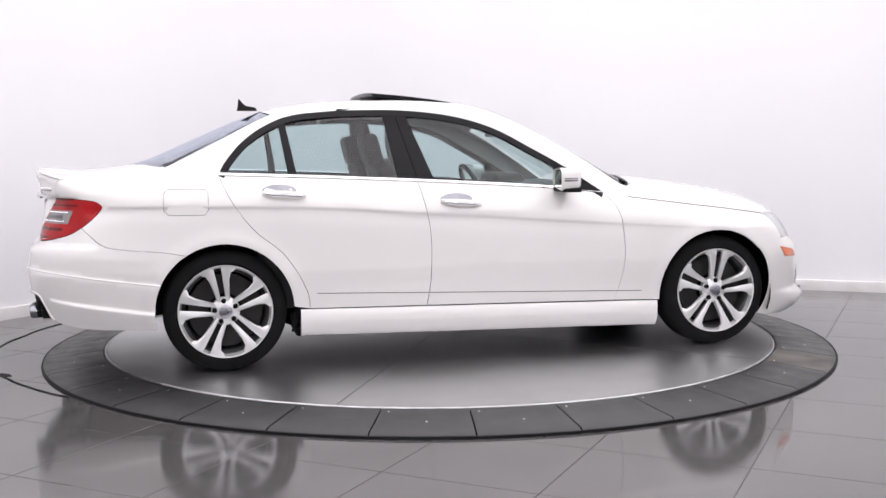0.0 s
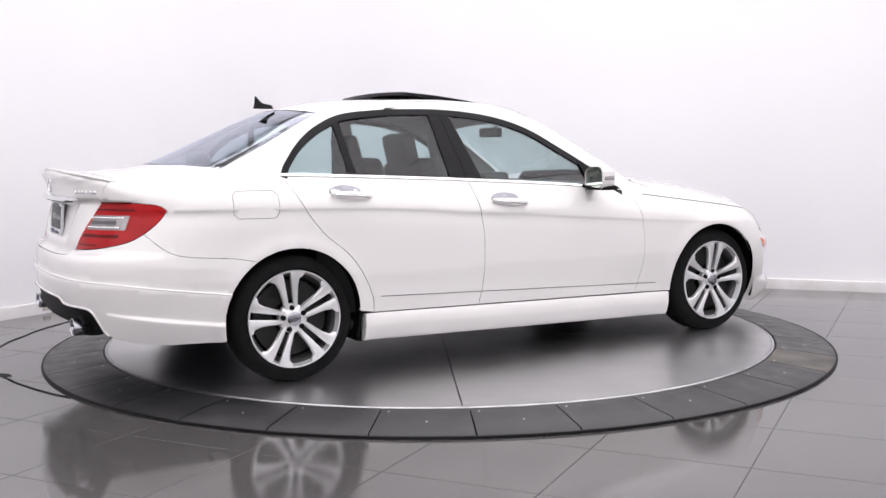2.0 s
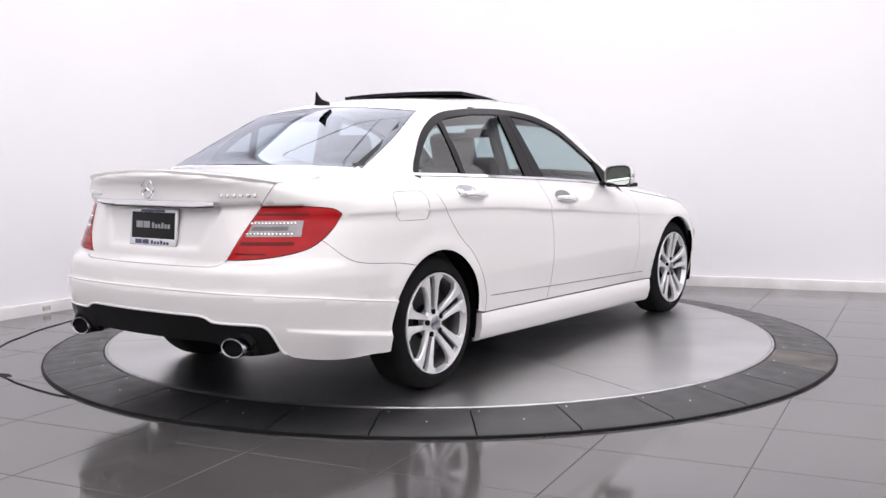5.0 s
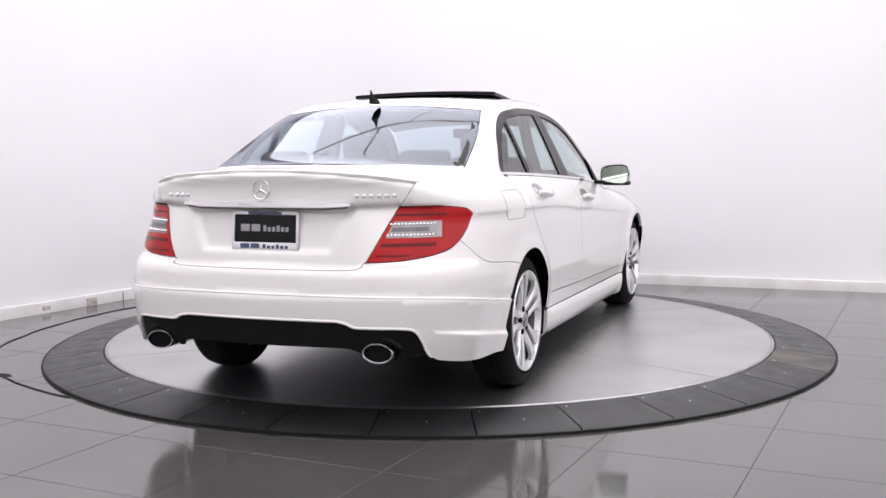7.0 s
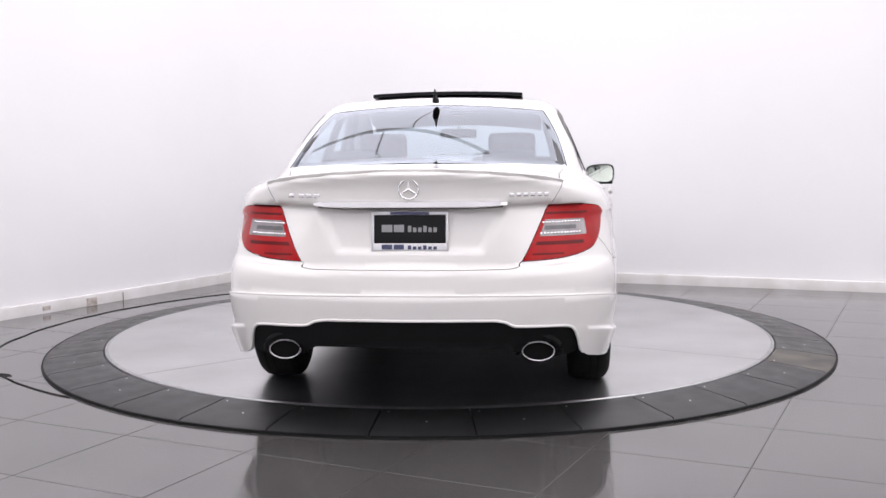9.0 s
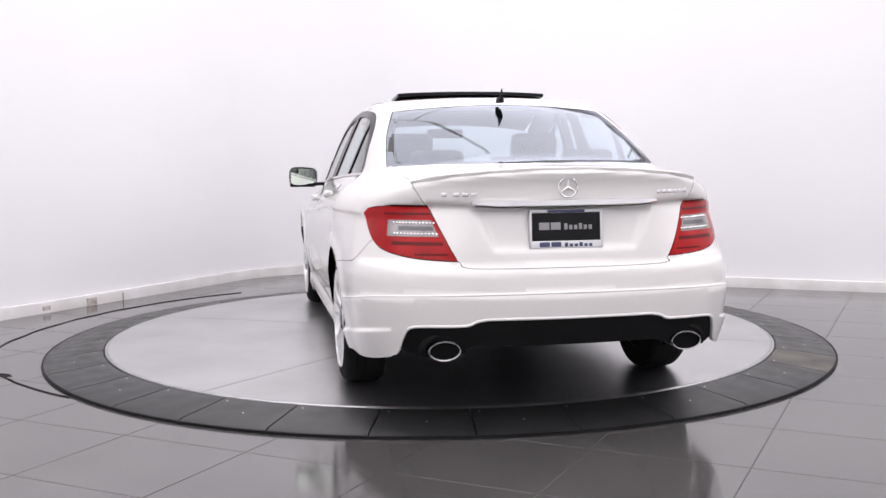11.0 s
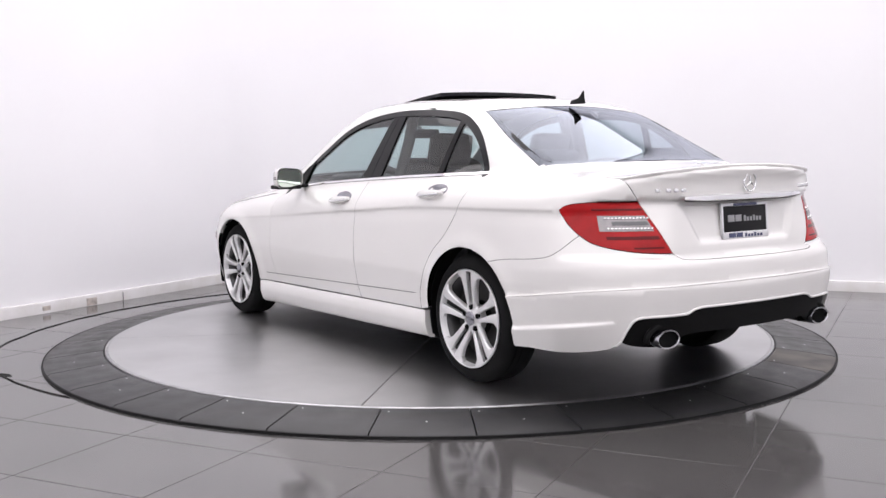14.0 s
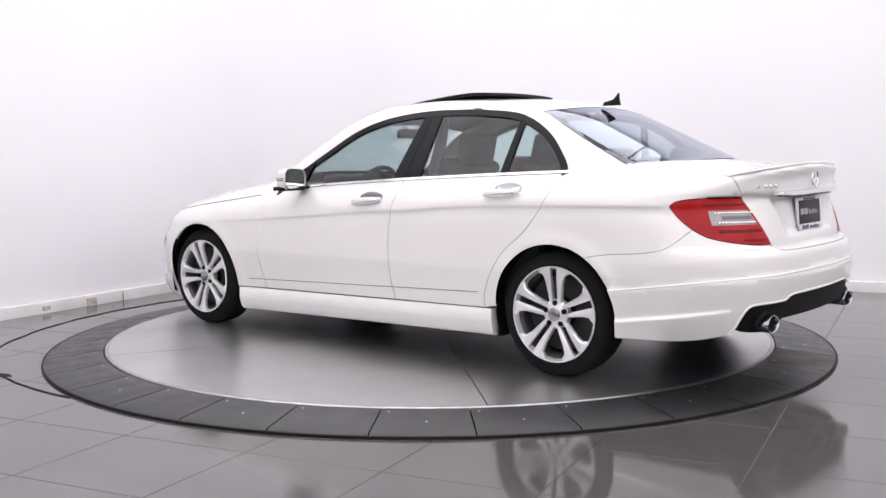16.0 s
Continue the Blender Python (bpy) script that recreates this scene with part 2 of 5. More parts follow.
def ceiling_lights(A, B, D):
    e = Empty_at("ceiling_light", (0, 0, 0))
    bm = bmesh.new()
    hx, hy, w = 1.0735, 1.1485, 0.008
    for x0, x1, y0, y1 in ((-hx, hx, -hy, -hy + w), (-hx, hx, hy - w, hy), (-hx, -hx + w, -hy + w, hy - w), (hx - w, hx, -hy + w, hy - w)):
        box(bm, x0, x1, y0, y1, 0.0, 0.09)
    part("frame", bm, HOUSING, e)
    bm = bmesh.new()
    box(bm, -hx + 0.009, hx - 0.009, -hy + 0.009, hy - 0.009, 0.01, 0.03, 0.004)
    part("diffuser", bm, DIFFUSER, e, "glowing white diffuser")
    tagged(e, "large square ceiling light with a glowing white diffuser", "ceiling light", group="studio ceiling lights")
    turn = math.degrees(math.atan2(DIR_R.y, DIR_R.x))
    spots = [CORNER + DIR_L * (1.35 + 2.3 * i) + DIR_R * (1.25 + 2.15 * j) for i in range(5) for j in range(5)]
    for k, q in enumerate(spots):
        m = pose(q.x, q.y, ROOM_H - 0.095, 0, 0, turn)
        if k:
            copy_thing(e, m)
        else:
            e.matrix_basis = m


def Empty_at(name, at):
    e = new(name)
    e.empty_display_size = 0.1
    e.location = at
    return e


# ---------------------------------------------------------------- turntable
R_DISC, R_RING = 2.032, 2.363


def build_turntable():
    deck = Empty_at("turntable", (0, 0, 0))
    tagged(deck, "round brushed steel turntable deck in plates", "turntable")
    # four plates with fine seams that turn with the car
    seams = (62.0, 135.5, 243.5, 315.0, 422.0)
    for k in range(4):
        bm = bmesh.new()
        a0, a1 = radians(seams[k]) + 0.0014, radians(seams[k + 1]) - 0.0014
        out = [(0.004 * math.cos((a0 + a1) / 2), 0.004 * math.sin((a0 + a1) / 2))]
        for i in range(37):
            a = a0 + (a1 - a0) * i / 36
            out.append(((R_DISC - 0.018) * math.cos(a), (R_DISC - 0.018) * math.sin(a)))
        prism(bm, out, -0.02, 0.0)
        part("plate", bm, STEEL, deck, smooth=False)
    bm = bmesh.new()
    lathe(bm, [(R_DISC - 0.016, -0.02), (R_DISC - 0.016, 0.0), (R_DISC - 0.006, 0.0005), (R_DISC, -0.004), (R_DISC, -0.02)], 160, closed=False)
    part("edge_band", bm, RIMSTEEL, deck, "bright worn steel edge band")
    bm = bmesh.new()
    lathe(bm, [(0.02, -0.045), (0.02, -0.022), (R_DISC - 0.01, -0.022), (R_DISC - 0.01, -0.045)], 96)
    part("base", bm, GAPS, deck)
    return deck


def build_ring():
    ring = Empty_at("turntable_ring", (0, 0, FLOOR_Z))
    tagged(ring, "black rubber ramp ring of bolted segments around the turntable", "ramp ring")
    step = 360 / 33
    data = {}
    for k in range(33):
        key = "worn" if k == 5 else "plain"
        if key not in data:
            bm = bmesh.new()
            n = 10
            g = radians(0.09)
            rows = []
            for i in range(n + 1):
                a = -radians(step / 2) + g + (radians(step) - 2 * g) * i / n
                c, s = math.cos(a), math.sin(a)
                prof = [(R_DISC + 0.006, 0.0), (R_DISC + 0.006, 0.043), (R_DISC + 0.012, 0.047), (R_RING - 0.02, 0.019), (R_RING - 0.012, 0.0135), (R_RING, 0.011), (R_RING, 0.0)]
                rows.append([bm.verts.new((r * c, r * s, z)) for r, z in prof])
            for a, b in zip(rows, rows[1:]):
                for j in range(len(a) - 1):
                    bm.faces.new((a[j], b[j], b[j + 1], a[j + 1]))
                bm.faces.new((a[-1], b[-1], b[0], a[0]))
            bm.faces.new(rows[0])
            bm.faces.new(rows[-1])
            bmesh.ops.recalc_face_normals(bm, faces=bm.faces)
            ob = part("ramp_segment", bm, WORN if key == "worn" else RUBBER, ring, "worn brown rubber segment" if key == "worn" else "")
            data[key] = ob.data
        else:
            ob = new("ramp_segment", data[key])
            ob.parent = ring
            if key == "worn":
                tagged(ob, "worn brown rubber segment")
        ob.rotation_euler = (0, 0, radians(-80.95 + step * k))
    bolt = None
    for k in range(33):
        for r, da in ((R_DISC + 0.05, -4.4), (R_DISC + 0.17, 0.3)):
            if r > R_DISC + 0.1 and k % 2:
                continue
            if bolt is None:
                bm = bmesh.new()
                lathe(bm, [(0.0045, -0.002), (0.0045, 0.0), (0.003, 0.0012)], 10)
                ob = part("screw", bm, SCREW, ring)
                bolt = ob.data
            else:
                ob = new("screw", bolt)
                ob.parent = ring
            a = radians(-80.95 + step * k + da)
            f = (r - R_DISC - 0.012) / (R_RING - 0.02 - R_DISC - 0.012)
            ob.location = (r * math.cos(a), r * math.sin(a), 0.047 + (0.019 - 0.047) * f + 0.0005)
    bm = bmesh.new()
    lathe(bm, [(R_RING, 0.0), (R_RING, 0.014), (R_RING + 0.008, 0.012), (R_RING + 0.011, 0.0)], 160, closed=False)
    part("outer_lip", bm, PLASTIC, ring, "black raised outer lip")


def build_floor(A, B, D):
    n, d = Vector((0.4352, 0.9003)), Vector((0.9003, -0.4352))
    sn, sd = 0.59, 0.615
    corners = [CORNER, B, D, A]

    def inside(q, grow=0.0):
        mid = sum(corners, Vector((0, 0))) / 4
        q = mid + (q - mid) * (1 - grow)
        return all((corners[(i + 1) % 4] - corners[i]).cross(q - corners[i]) < 0 for i in range(4))
    bm = bmesh.new()
    prism(bm, [tuple(CORNER - DIR_L * 0.3 - DIR_R * 0.3), tuple(B + DIR_R * 0.3 - DIR_L * 0.3), tuple(D + DIR_L * 0.3 + DIR_R * 0.3), tuple(A + DIR_L * 0.3 - DIR_R * 0.3)], FLOOR_Z - 0.1, FLOOR_Z - 0.0025)
    slab = ob_from("floor", bm, GROUT, False)
    tagged(slab, "polished grey floor tiles with thin dark joints", "floor", kind="structure")
    spots = []
    for i in range(-30, 31):
        for j in range(-30, 31):
            q = n * (-2.60 + sn * (i + 0.5)) + d * (2.243 + sd * (j + 0.5))
            if inside(q, 0.02):
                spots.append((( q - Vector((0, -2.0))).length, q))
    spots.sort(key=lambda s: s[0])
    bm = bmesh.new()
    hx, hy = sd / 2 - 0.0016, sn / 2 - 0.0016
    ring = []
    for k, z in ((0, -0.008), (0, -0.001), (0.001, 0.0)):
        ring.append([bm.verts.new((sx * (hx - k), sy * (hy - k), z)) for sx, sy in ((-1, -1), (1, -1), (1, 1), (-1, 1))])
    for a, b in zip(ring, ring[1:]):
        for k in range(4):
            bm.faces.new((a[k], a[(k + 1) % 4], b[(k + 1) % 4], b[k]))
    bm.faces.new(ring[-1])
    me = bpy.data.meshes.new("tile")
    bm.to_mesh(me)
    me.materials.append(TILE)
    turn = math.atan2(d.y, d.x)
    for dist, q in spots[:280]:
        ob = new("tile", me)
        ob.parent = slab
        ob.location = (q.x, q.y, FLOOR_Z)
        ob.rotation_euler = (0, 0, turn)
    rest = bmesh.new()
    for dist, q in spots[280:]:
        rest.from_mesh(me)
        rest.verts.ensure_lookup_table()
        bmesh.ops.transform(rest, verts=rest.verts[-12:], matrix=pose(q.x, q.y, FLOOR_Z, 0, 0, math.degrees(turn)))
    bm.free()
    far = part("far_tiles", rest, TILE, slab, smooth=False)
    tagged(far, "polished grey floor tiles", kind="stuff")


def floor_cable():
    path = []
    for k in range(40):
        a = radians(128 + (203 - 128) * k / 39)
        path.append((2.72 * math.cos(a) + 0.006 * math.sin(k * 1.3), 2.72 * math.sin(a), FLOOR_Z + 0.003))
    for x, y in ((-2.36, -1.04), (-2.21, -1.22), (-2.05, -1.375), (-1.92, -1.485), (-1.80, -1.57)):
        path.append((x, y, FLOOR_Z + 0.003))
    bm = bmesh.new()
    tube(bm, path, 0.0033, 6)
    tagged(ob_from("floor_cable", bm, PLASTIC), "thin black cable lying on the grey tiles around the ring", "cable")
    bm = bmesh.new()
    prism(bm, [(-2.41, -1.03), (-2.36, -1.07), (-2.29, -1.065), (-2.32, -1.02), (-2.37, -0.995)], FLOOR_Z, FLOOR_Z + 0.003)
    tagged(ob_from("tape_scrap", bm, PLASTIC), "scrap of black tape over the floor cable", "tape")


# ---------------------------------------------------------------- the car's outer form
# x forward from the rear axle, y to the car's left, z up from the deck
def smax(a, b, k):
    h = np.clip(0.5 + 0.5 * (a - b) / k, 0, 1)
    return b + (a - b) * h + k * h * (1 - h)


def smin(a, b, k):
    return -smax(-a, -b, k)


def curve(x, xs, ys):
    """A smooth curve through a few stations (monotone cubic)."""
    xs, ys = np.asarray(xs, float), np.asarray(ys, float)
    h = np.diff(xs)
    s = np.diff(ys) / h
    m = np.zeros(len(xs))
    m[1:-1] = np.where(s[:-1] * s[1:] > 0, 2 * s[:-1] * s[1:] / (s[:-1] + s[1:] + 1e-12), 0)
    m[0], m[-1] = s[0], s[-1]
    i = np.clip(np.searchsorted(xs, x) - 1, 0, len(xs) - 2)
    t = (x - xs[i]) / h[i]
    tc = np.clip(t, 0, 1)
    return (1 + 2 * tc) * (1 - tc) ** 2 * ys[i] + tc * (1 - tc) ** 2 * h[i] * m[i] + tc ** 2 * (3 - 2 * tc) * ys[i + 1] + tc ** 2 * (tc - 1) * h[i] * m[i + 1]


def wave(x, w):
    return 1 / (1 + np.exp(-np.clip(x / w, -40, 40)))


def crease(x):
    return curve(x, (-0.9, 0.3, 1.1, 2.1, 2.9), (0.865, 0.845, 0.795, 0.72, 0.67))


def ledge(x):
    return curve(x, (-1.06, -0.93, -0.386, -0.3), (0.549, 0.541, 0.469, 0.458))


def body_side(x, z):
    w = curve(x, (-1.0, -0.5, 0.0, 0.5, 1.3, 2.0, 2.76, 3.1, 3.5), (0.80, 0.862, 0.882, 0.878, 0.880, 0.880, 0.882, 0.865, 0.80))
    d = z - crease(x)
    up = np.maximum(d, 0)
    lowd = np.maximum(0.52 - z, 0)
    y = w - 0.16 * up - 1.15 * up * up
    y = y - 0.006 * (1 - 0.75 * wave(x - 2.1, 0.15)) * np.exp(-((d + 0.012) / 0.05) ** 2) * wave(-d, 0.003) - 0.10 * lowd - 0.25 * lowd * lowd
    # swollen wheel arches
    for cx in (0.0, 2.76):
        r = np.sqrt((x - cx) ** 2 + (z - 0.315) ** 2)
        y = y + 0.012 * np.exp(-((r - 0.36) / 0.05) ** 2)
    # the tail draws in above the bumper
    y = y - 0.05 * np.clip((-0.05 - x) / 0.6, 0, 1) ** 1.3 * np.clip((z - 0.60) / 0.24, 0, 1)
    return y


def body(q):
    """Below zero inside the painted body."""
    x, y, z = q[..., 0], np.abs(q[..., 1]), q[..., 2]
    side = y - body_side(x, z)
    deck = curve(x, (-1.02, -0.955, -0.80, -0.48, 0.2, 1.2, 2.3, 2.75, 3.2, 3.45, 3.6), (1.055, 1.047, 1.046, 1.066, 1.09, 1.06, 0.985, 0.937, 0.858, 0.775, 0.68))
    crown = curve(x, (-1.0, -0.4, 1.0, 2.3, 3.5), (0.10, 0.13, 0.2, 0.20, 0.22))
    top = z - (deck - crown * y * y)
    back = curve(z, (0.15, 0.30, 0.42, 0.54, 0.62, 0.66, 0.672, 0.72, 0.86, 0.90, 0.915, 0.98, 1.03, 1.06),
                 (-0.95, -0.992, -1.018, -1.030, -1.026, -1.004, -0.972, -0.968, -0.945, -0.936, -0.958, -0.966, -0.985, -0.99))
    # hollow for the plate
    hollow = 0.020 * wave(0.385 - 0.5 * (0.90 - z) - y, 0.006) * wave(z - 0.722, 0.006) * wave(0.91 - z, 0.005)
    round_off = 0.066 * wave(y - 0.5, 0.06) * np.clip((z - 0.68) / 0.2, 0, 1)
    rear = back + hollow + 0.13 * y * y + 0.10 * y ** 4 + round_off - x
    nose = curve(z, (0.13, 0.16, 0.235, 0.262, 0.30, 0.45, 0.52, 0.6, 0.75, 0.85), (3.46, 3.56, 3.628, 3.62, 3.575, 3.58, 3.575, 3.52, 3.44, 3.34))
    front = x - (nose - 0.40 * y * y)
    low = smax(side, rear, curve(z, (0.2, 0.5, 0.7, 0.9, 1.03, 1.1), (0.30, 0.30, 0.30, 0.26, 0.20, 0.16)))
    # ledges round the rear bumper
    tailward = wave(-0.28 - x, 0.02)
    low = low - 0.009 * tailward * wave(ledge(x) - z, 0.0006)
    under = curve(x, (-0.92, -0.375), (0.405, 0.322)) - z
    low = low - (0.021 - 0.12 * np.clip(under, 0, 0.12)) * tailward * wave(under, 0.003) * np.clip((x + 0.93) / 0.25, 0, 1)
    low = smax(low, front, 0.19)
    low = smax(low, top, curve(x, (-1.0, -0.9, -0.6, 0.0, 2.3, 3.5), (0.02, 0.03, 0.09, 0.10, 0.09, 0.12)))
    # cabin
    wc = 0.783 - 0.40 * (z - 1.0) - 0.16 * np.maximum(z - 1.1, 0) ** 2
    wc = wc - 0.06 * (np.maximum(0.7 - x, 0) / 0.9) ** 2 - 0.07 * (np.maximum(x - 1.2, 0) / 0.9) ** 2
    cside = y - wc
    roof = z - (curve(x, (-0.2, 0.23, 0.55, 0.95, 1.3, 1.6, 2.0), (1.30, 1.385, 1.418, 1.433, 1.418, 1.373, 1.26)) - 0.085 * y * y)
    screen = z - (1.306 - 0.545 * (x - 1.735 + 0.30 * y * y))
    backlight = z - (1.060 + 0.445 * (x + 0.475 - 0.42 * y * y))
    cab = smax(roof, screen, 0.10)
    cab = smax(cab, backlight, 0.07)
    cab = smax(cab, cside, 0.09)
    cab = smax(cab, curve(x, (-0.6, 0.3, 1.0, 2.6), (0.94, 0.94, 0.82, 0.80)) - z, 0.02)
    return smin(low, cab, 0.045)


def grad(q, e=0.002):
    g = np.stack([body(q + np.eye(3)[i] * e) - body(q - np.eye(3)[i] * e) for i in range(3)], -1)
    return g / np.maximum(np.linalg.norm(g, axis=-1, keepdims=True), 1e-9)


def meet(o, d, far, level=0.0):
    """From far out along each ray towards o, the first place on the body."""
    n = 40
    hi = np.full(len(d), far)
    lo = np.zeros(len(d))
    found = np.zeros(len(d), bool)
    for k in range(n):
        t = far * (1 - (k + 1) / n)
        hit = (body(o + d * t) < -level) & ~found
        lo = np.where(hit, t, lo)
        hi = np.where(hit, t + far / n, hi)
        found |= hit
    for _ in range(22):
        m = (lo + hi) / 2
        ins = body(o + d * m[:, None]) < -level
        lo, hi = np.where(ins, m, lo), np.where(ins, hi, m)
    return o + d * ((lo + hi) / 2)[:, None], found


class Project:
    """How a flat outline is laid on the body: along y (side), down (top), along x (rear, front) or from a point within (ball)."""

    def __init__(self, kind, origin=(0, 0, 0)):
        self.kind, self.o = kind, np.array(origin, float)

    def flat(self, pts):
        p = np.array(pts, float).reshape(-1, 3)
        if self.kind in ("left", "right"):
            return p[:, [0, 2]]
        if self.kind == "top":
            return p[:, [0, 1]]
        if self.kind in ("rear", "front"):
            return p[:, [1, 2]]
        v = p - self.o
        a = np.arctan2(v[:, 1], -v[:, 0])
        e = np.arctan2(v[:, 2], np.hypot(v[:, 0], v[:, 1]))
        return np.stack([a, e], -1)

    def rays(self, uv):
        u, v = uv[:, 0], uv[:, 1]
        z = np.zeros_like(u)
        if self.kind in ("left", "right"):
            s = 1.0 if self.kind == "left" else -1.0
            return np.stack([u, z, v], -1), np.stack([z, z + s, z], -1), 1.2
        if self.kind == "top":
            return np.stack([u, v, z + 0.5], -1), np.stack([z, z, z + 1], -1), 1.2
        if self.kind in ("rear", "front"):
            s = -1.0 if self.kind == "rear" else 1.0
            return np.stack([z + (0.0 if s < 0 else 2.4), u, v], -1), np.stack([z + s, z, z], -1), 1.5
        d = np.stack([-np.cos(u) * np.cos(v), np.sin(u) * np.cos(v), np.sin(v)], -1)
        return np.repeat(self.o[None], len(u), 0), d, 1.6

    def place(self, uv, level=0.0):
        o, d, far = self.rays(np.asarray(uv, float))
        return meet(o, d, far, level)


def spline(pts, n=8):
    """A smooth line through a few points, ends sharp."""
    p = [np.array(q, float) for q in pts]
    if len(p) < 3:
        return [p[0] + (p[-1] - p[0]) * k / n for k in range(n + 1)]
    ext = [2 * p[0] - p[1]] + p + [2 * p[-1] - p[-2]]
    out = []
    for i in range(1, len(ext) - 2):
        a, b, c, d = ext[i - 1:i + 3]
        for k in range(n):
            t = k / n
            out.append(0.5 * ((2 * b) + (c - a) * t + (2 * a - 5 * b + 4 * c - d) * t * t + (3 * b - a - 3 * c + d) * t ** 3))
    out.append(p[-1])
    return out


def chain(*lines):
    out = []
    for l in lines:
        l = list(l)
        if out and np.linalg.norm(out[-1] - l[0]) < 1e-4:
            l = l[1:]
        out += l
    if np.linalg.norm(out[0] - out[-1]) < 1e-4:
        out = out[:-1]
    return out


def even(uv, step):
    """The same outline with points no further apart than step."""
    out = []
    for a, b in zip(uv, np.roll(uv, -1, 0)):
        k = max(1, int(np.ceil(np.linalg.norm(b - a) / step)))
        out += [a + (b - a) * i / k for i in range(k)]
    return np.array(out)


def inset(uv, d):
    a, b, c = np.roll(uv, 1, 0), uv, np.roll(uv, -1, 0)
    area = 0.5 * np.sum(uv[:, 0] * c[:, 1] - c[:, 0] * uv[:, 1])
    s = 1.0 if area > 0 else -1.0

    def nrm(v):
        v = v / np.maximum(np.linalg.norm(v, axis=1, keepdims=True), 1e-9)
        return np.stack([-v[:, 1], v[:, 0]], -1) * s
    n1, n2 = nrm(b - a), nrm(c - b)
    m = n1 + n2
    m = m / np.maximum(np.linalg.norm(m, axis=1, keepdims=True), 1e-9)
    f = 1 / np.clip(np.sum(m * n1, 1, keepdims=True), 0.5, 1)
    return b + m * d * f


def within(pts, poly):
    x, y = pts[:, 0], pts[:, 1]
    ins = np.zeros(len(pts), bool)
    for (x0, y0), (x1, y1) in zip(poly, np.roll(poly, -1, 0)):
        c = (y0 > y) != (y1 > y)
        ins ^= c & (x < (x1 - x0) * (y - y0) / (y1 - y0 + 1e-15) + x0)
    return ins


from mathutils.geometry import delaunay_2d_cdt


def skin(name, outline, proj, material, parent, lift=0.0, gap=0.0, step=0.03, depth=0.018, label="", mirror=False, thick=True, rows=None):
    """One panel of the car: the outline (points in space) laid on the body, lifted by lift, its rim turned inwards by depth."""
    per = 1.0 if proj.kind != "ball" else 1 / 0.85
    st = step * per
    uv = even(proj.flat(outline), st * 0.7)
    if gap:
        uv = inset(uv, gap * per)
    lo, hi = uv.min(0), uv.max(0)
    gx, gy = np.meshgrid(np.arange(lo[0] + st * 0.5, hi[0], st), np.arange(lo[1] + st * 0.45, hi[1], st))
    gx = gx + (np.arange(gx.shape[0]) % 2)[:, None] * st * 0.5
    grid = np.stack([gx.ravel(), gy.ravel()], -1)
    small = inset(uv, st * 0.35)
    grid = grid[within(grid, small) & within(grid, uv)] if len(grid) else grid
    if rows is not None:
        more = proj.flat(rows)
        more = more[within(more, small) & within(more, uv)]
        near = np.array([np.min(np.sum((more - q) ** 2, 1)) for q in grid]) if len(more) and len(grid) else None
        grid = grid[near > (st * 0.3) ** 2] if near is not None else grid
        grid = np.concatenate([grid, more])
    n = len(uv)
    verts = [Vector((float(a), float(b))) for a, b in np.concatenate([uv, grid])]
    res = delaunay_2d_cdt(verts, [], [list(range(n))], 1, 1e-7)
    P2 = np.array([tuple(v) for v in res[0]])
    tris = np.array([f for f in res[2]])
    orig = res[3]
    P, ok = proj.place(P2)
    N = grad(P)
    P = P + N * lift
    rim_of = {}
    for i, src in enumerate(orig):
        for s in src:
            if s < n:
                rim_of.setdefault(s, i)
    rim = [rim_of[i] for i in range(n) if i in rim_of]
    # face direction as the outward normal
    fn = np.cross(P[tris[:, 1]] - P[tris[:, 0]], P[tris[:, 2]] - P[tris[:, 0]])
    flip = np.sum(fn * N[tris[:, 0]], 1) < 0
    tris[flip] = tris[flip][:, ::-1]
    V, NV, F = [P], [N], [tuple(int(k) for k in t) for t in tris]
    base = len(P)
    if thick:
        # the rim: its own top row, so that the panel's shading stays clean
        C = P[rim].mean(0)
        top = P[rim]
        bot = top - N[rim] * depth
        tang = np.roll(top, -1, 0) - np.roll(top, 1, 0)
        out = np.cross(tang, N[rim])
        out = out / np.maximum(np.linalg.norm(out, axis=1, keepdims=True), 1e-9)
        if np.mean(np.sum(out * (top - C), 1)) < 0:
            out = -out
        V += [top, bot]
        NV += [out, out]
        m = len(rim)
        for i in range(m):
            j = (i + 1) % m
            F.append((base + i, base + j, base + m + j, base + m + i))
    V, NV = np.concatenate(V), np.concatenate(NV)
    obs = []
    for s in ((1, -1) if mirror else (1,)):
        W, NW = V.copy(), NV.copy()
        G = F
        if s < 0:
            W[:, 1] *= -1
            NW[:, 1] *= -1
            G = [f[::-1] for f in F]
        me = bpy.data.meshes.new(name)
        me.from_pydata(W.tolist(), [], G)
        me.materials.append(material)
        me.polygons.foreach_set("use_smooth", [True] * len(me.polygons))
        me.normals_split_custom_set_from_vertices([tuple(v) for v in NW])
        ob = new(name, me)
        ob.parent = parent
        if parent.type == "EMPTY":
            ob.location = OFF
        if label:
            tagged(ob, label)
        obs.append(ob)
    return obs if mirror else obs[0]


# ---------------------------------------------------------------- the car's panels
SIDE, TOP, REAR = Project("left"), Project("top"), Project("rear")
RSIDE = Project("right")
TAIL = Project("ball", (-0.15, 0, 0.75))
LOWTAIL = Project("ball", (-0.15, 0, 0.42))
MID = Project("ball", (1.85, 0, 0.45))
NOSE = Project("ball", (2.9, 0, 0.45))


def at(y, *xz):
    return [(x, y, z) for x, z in xz]


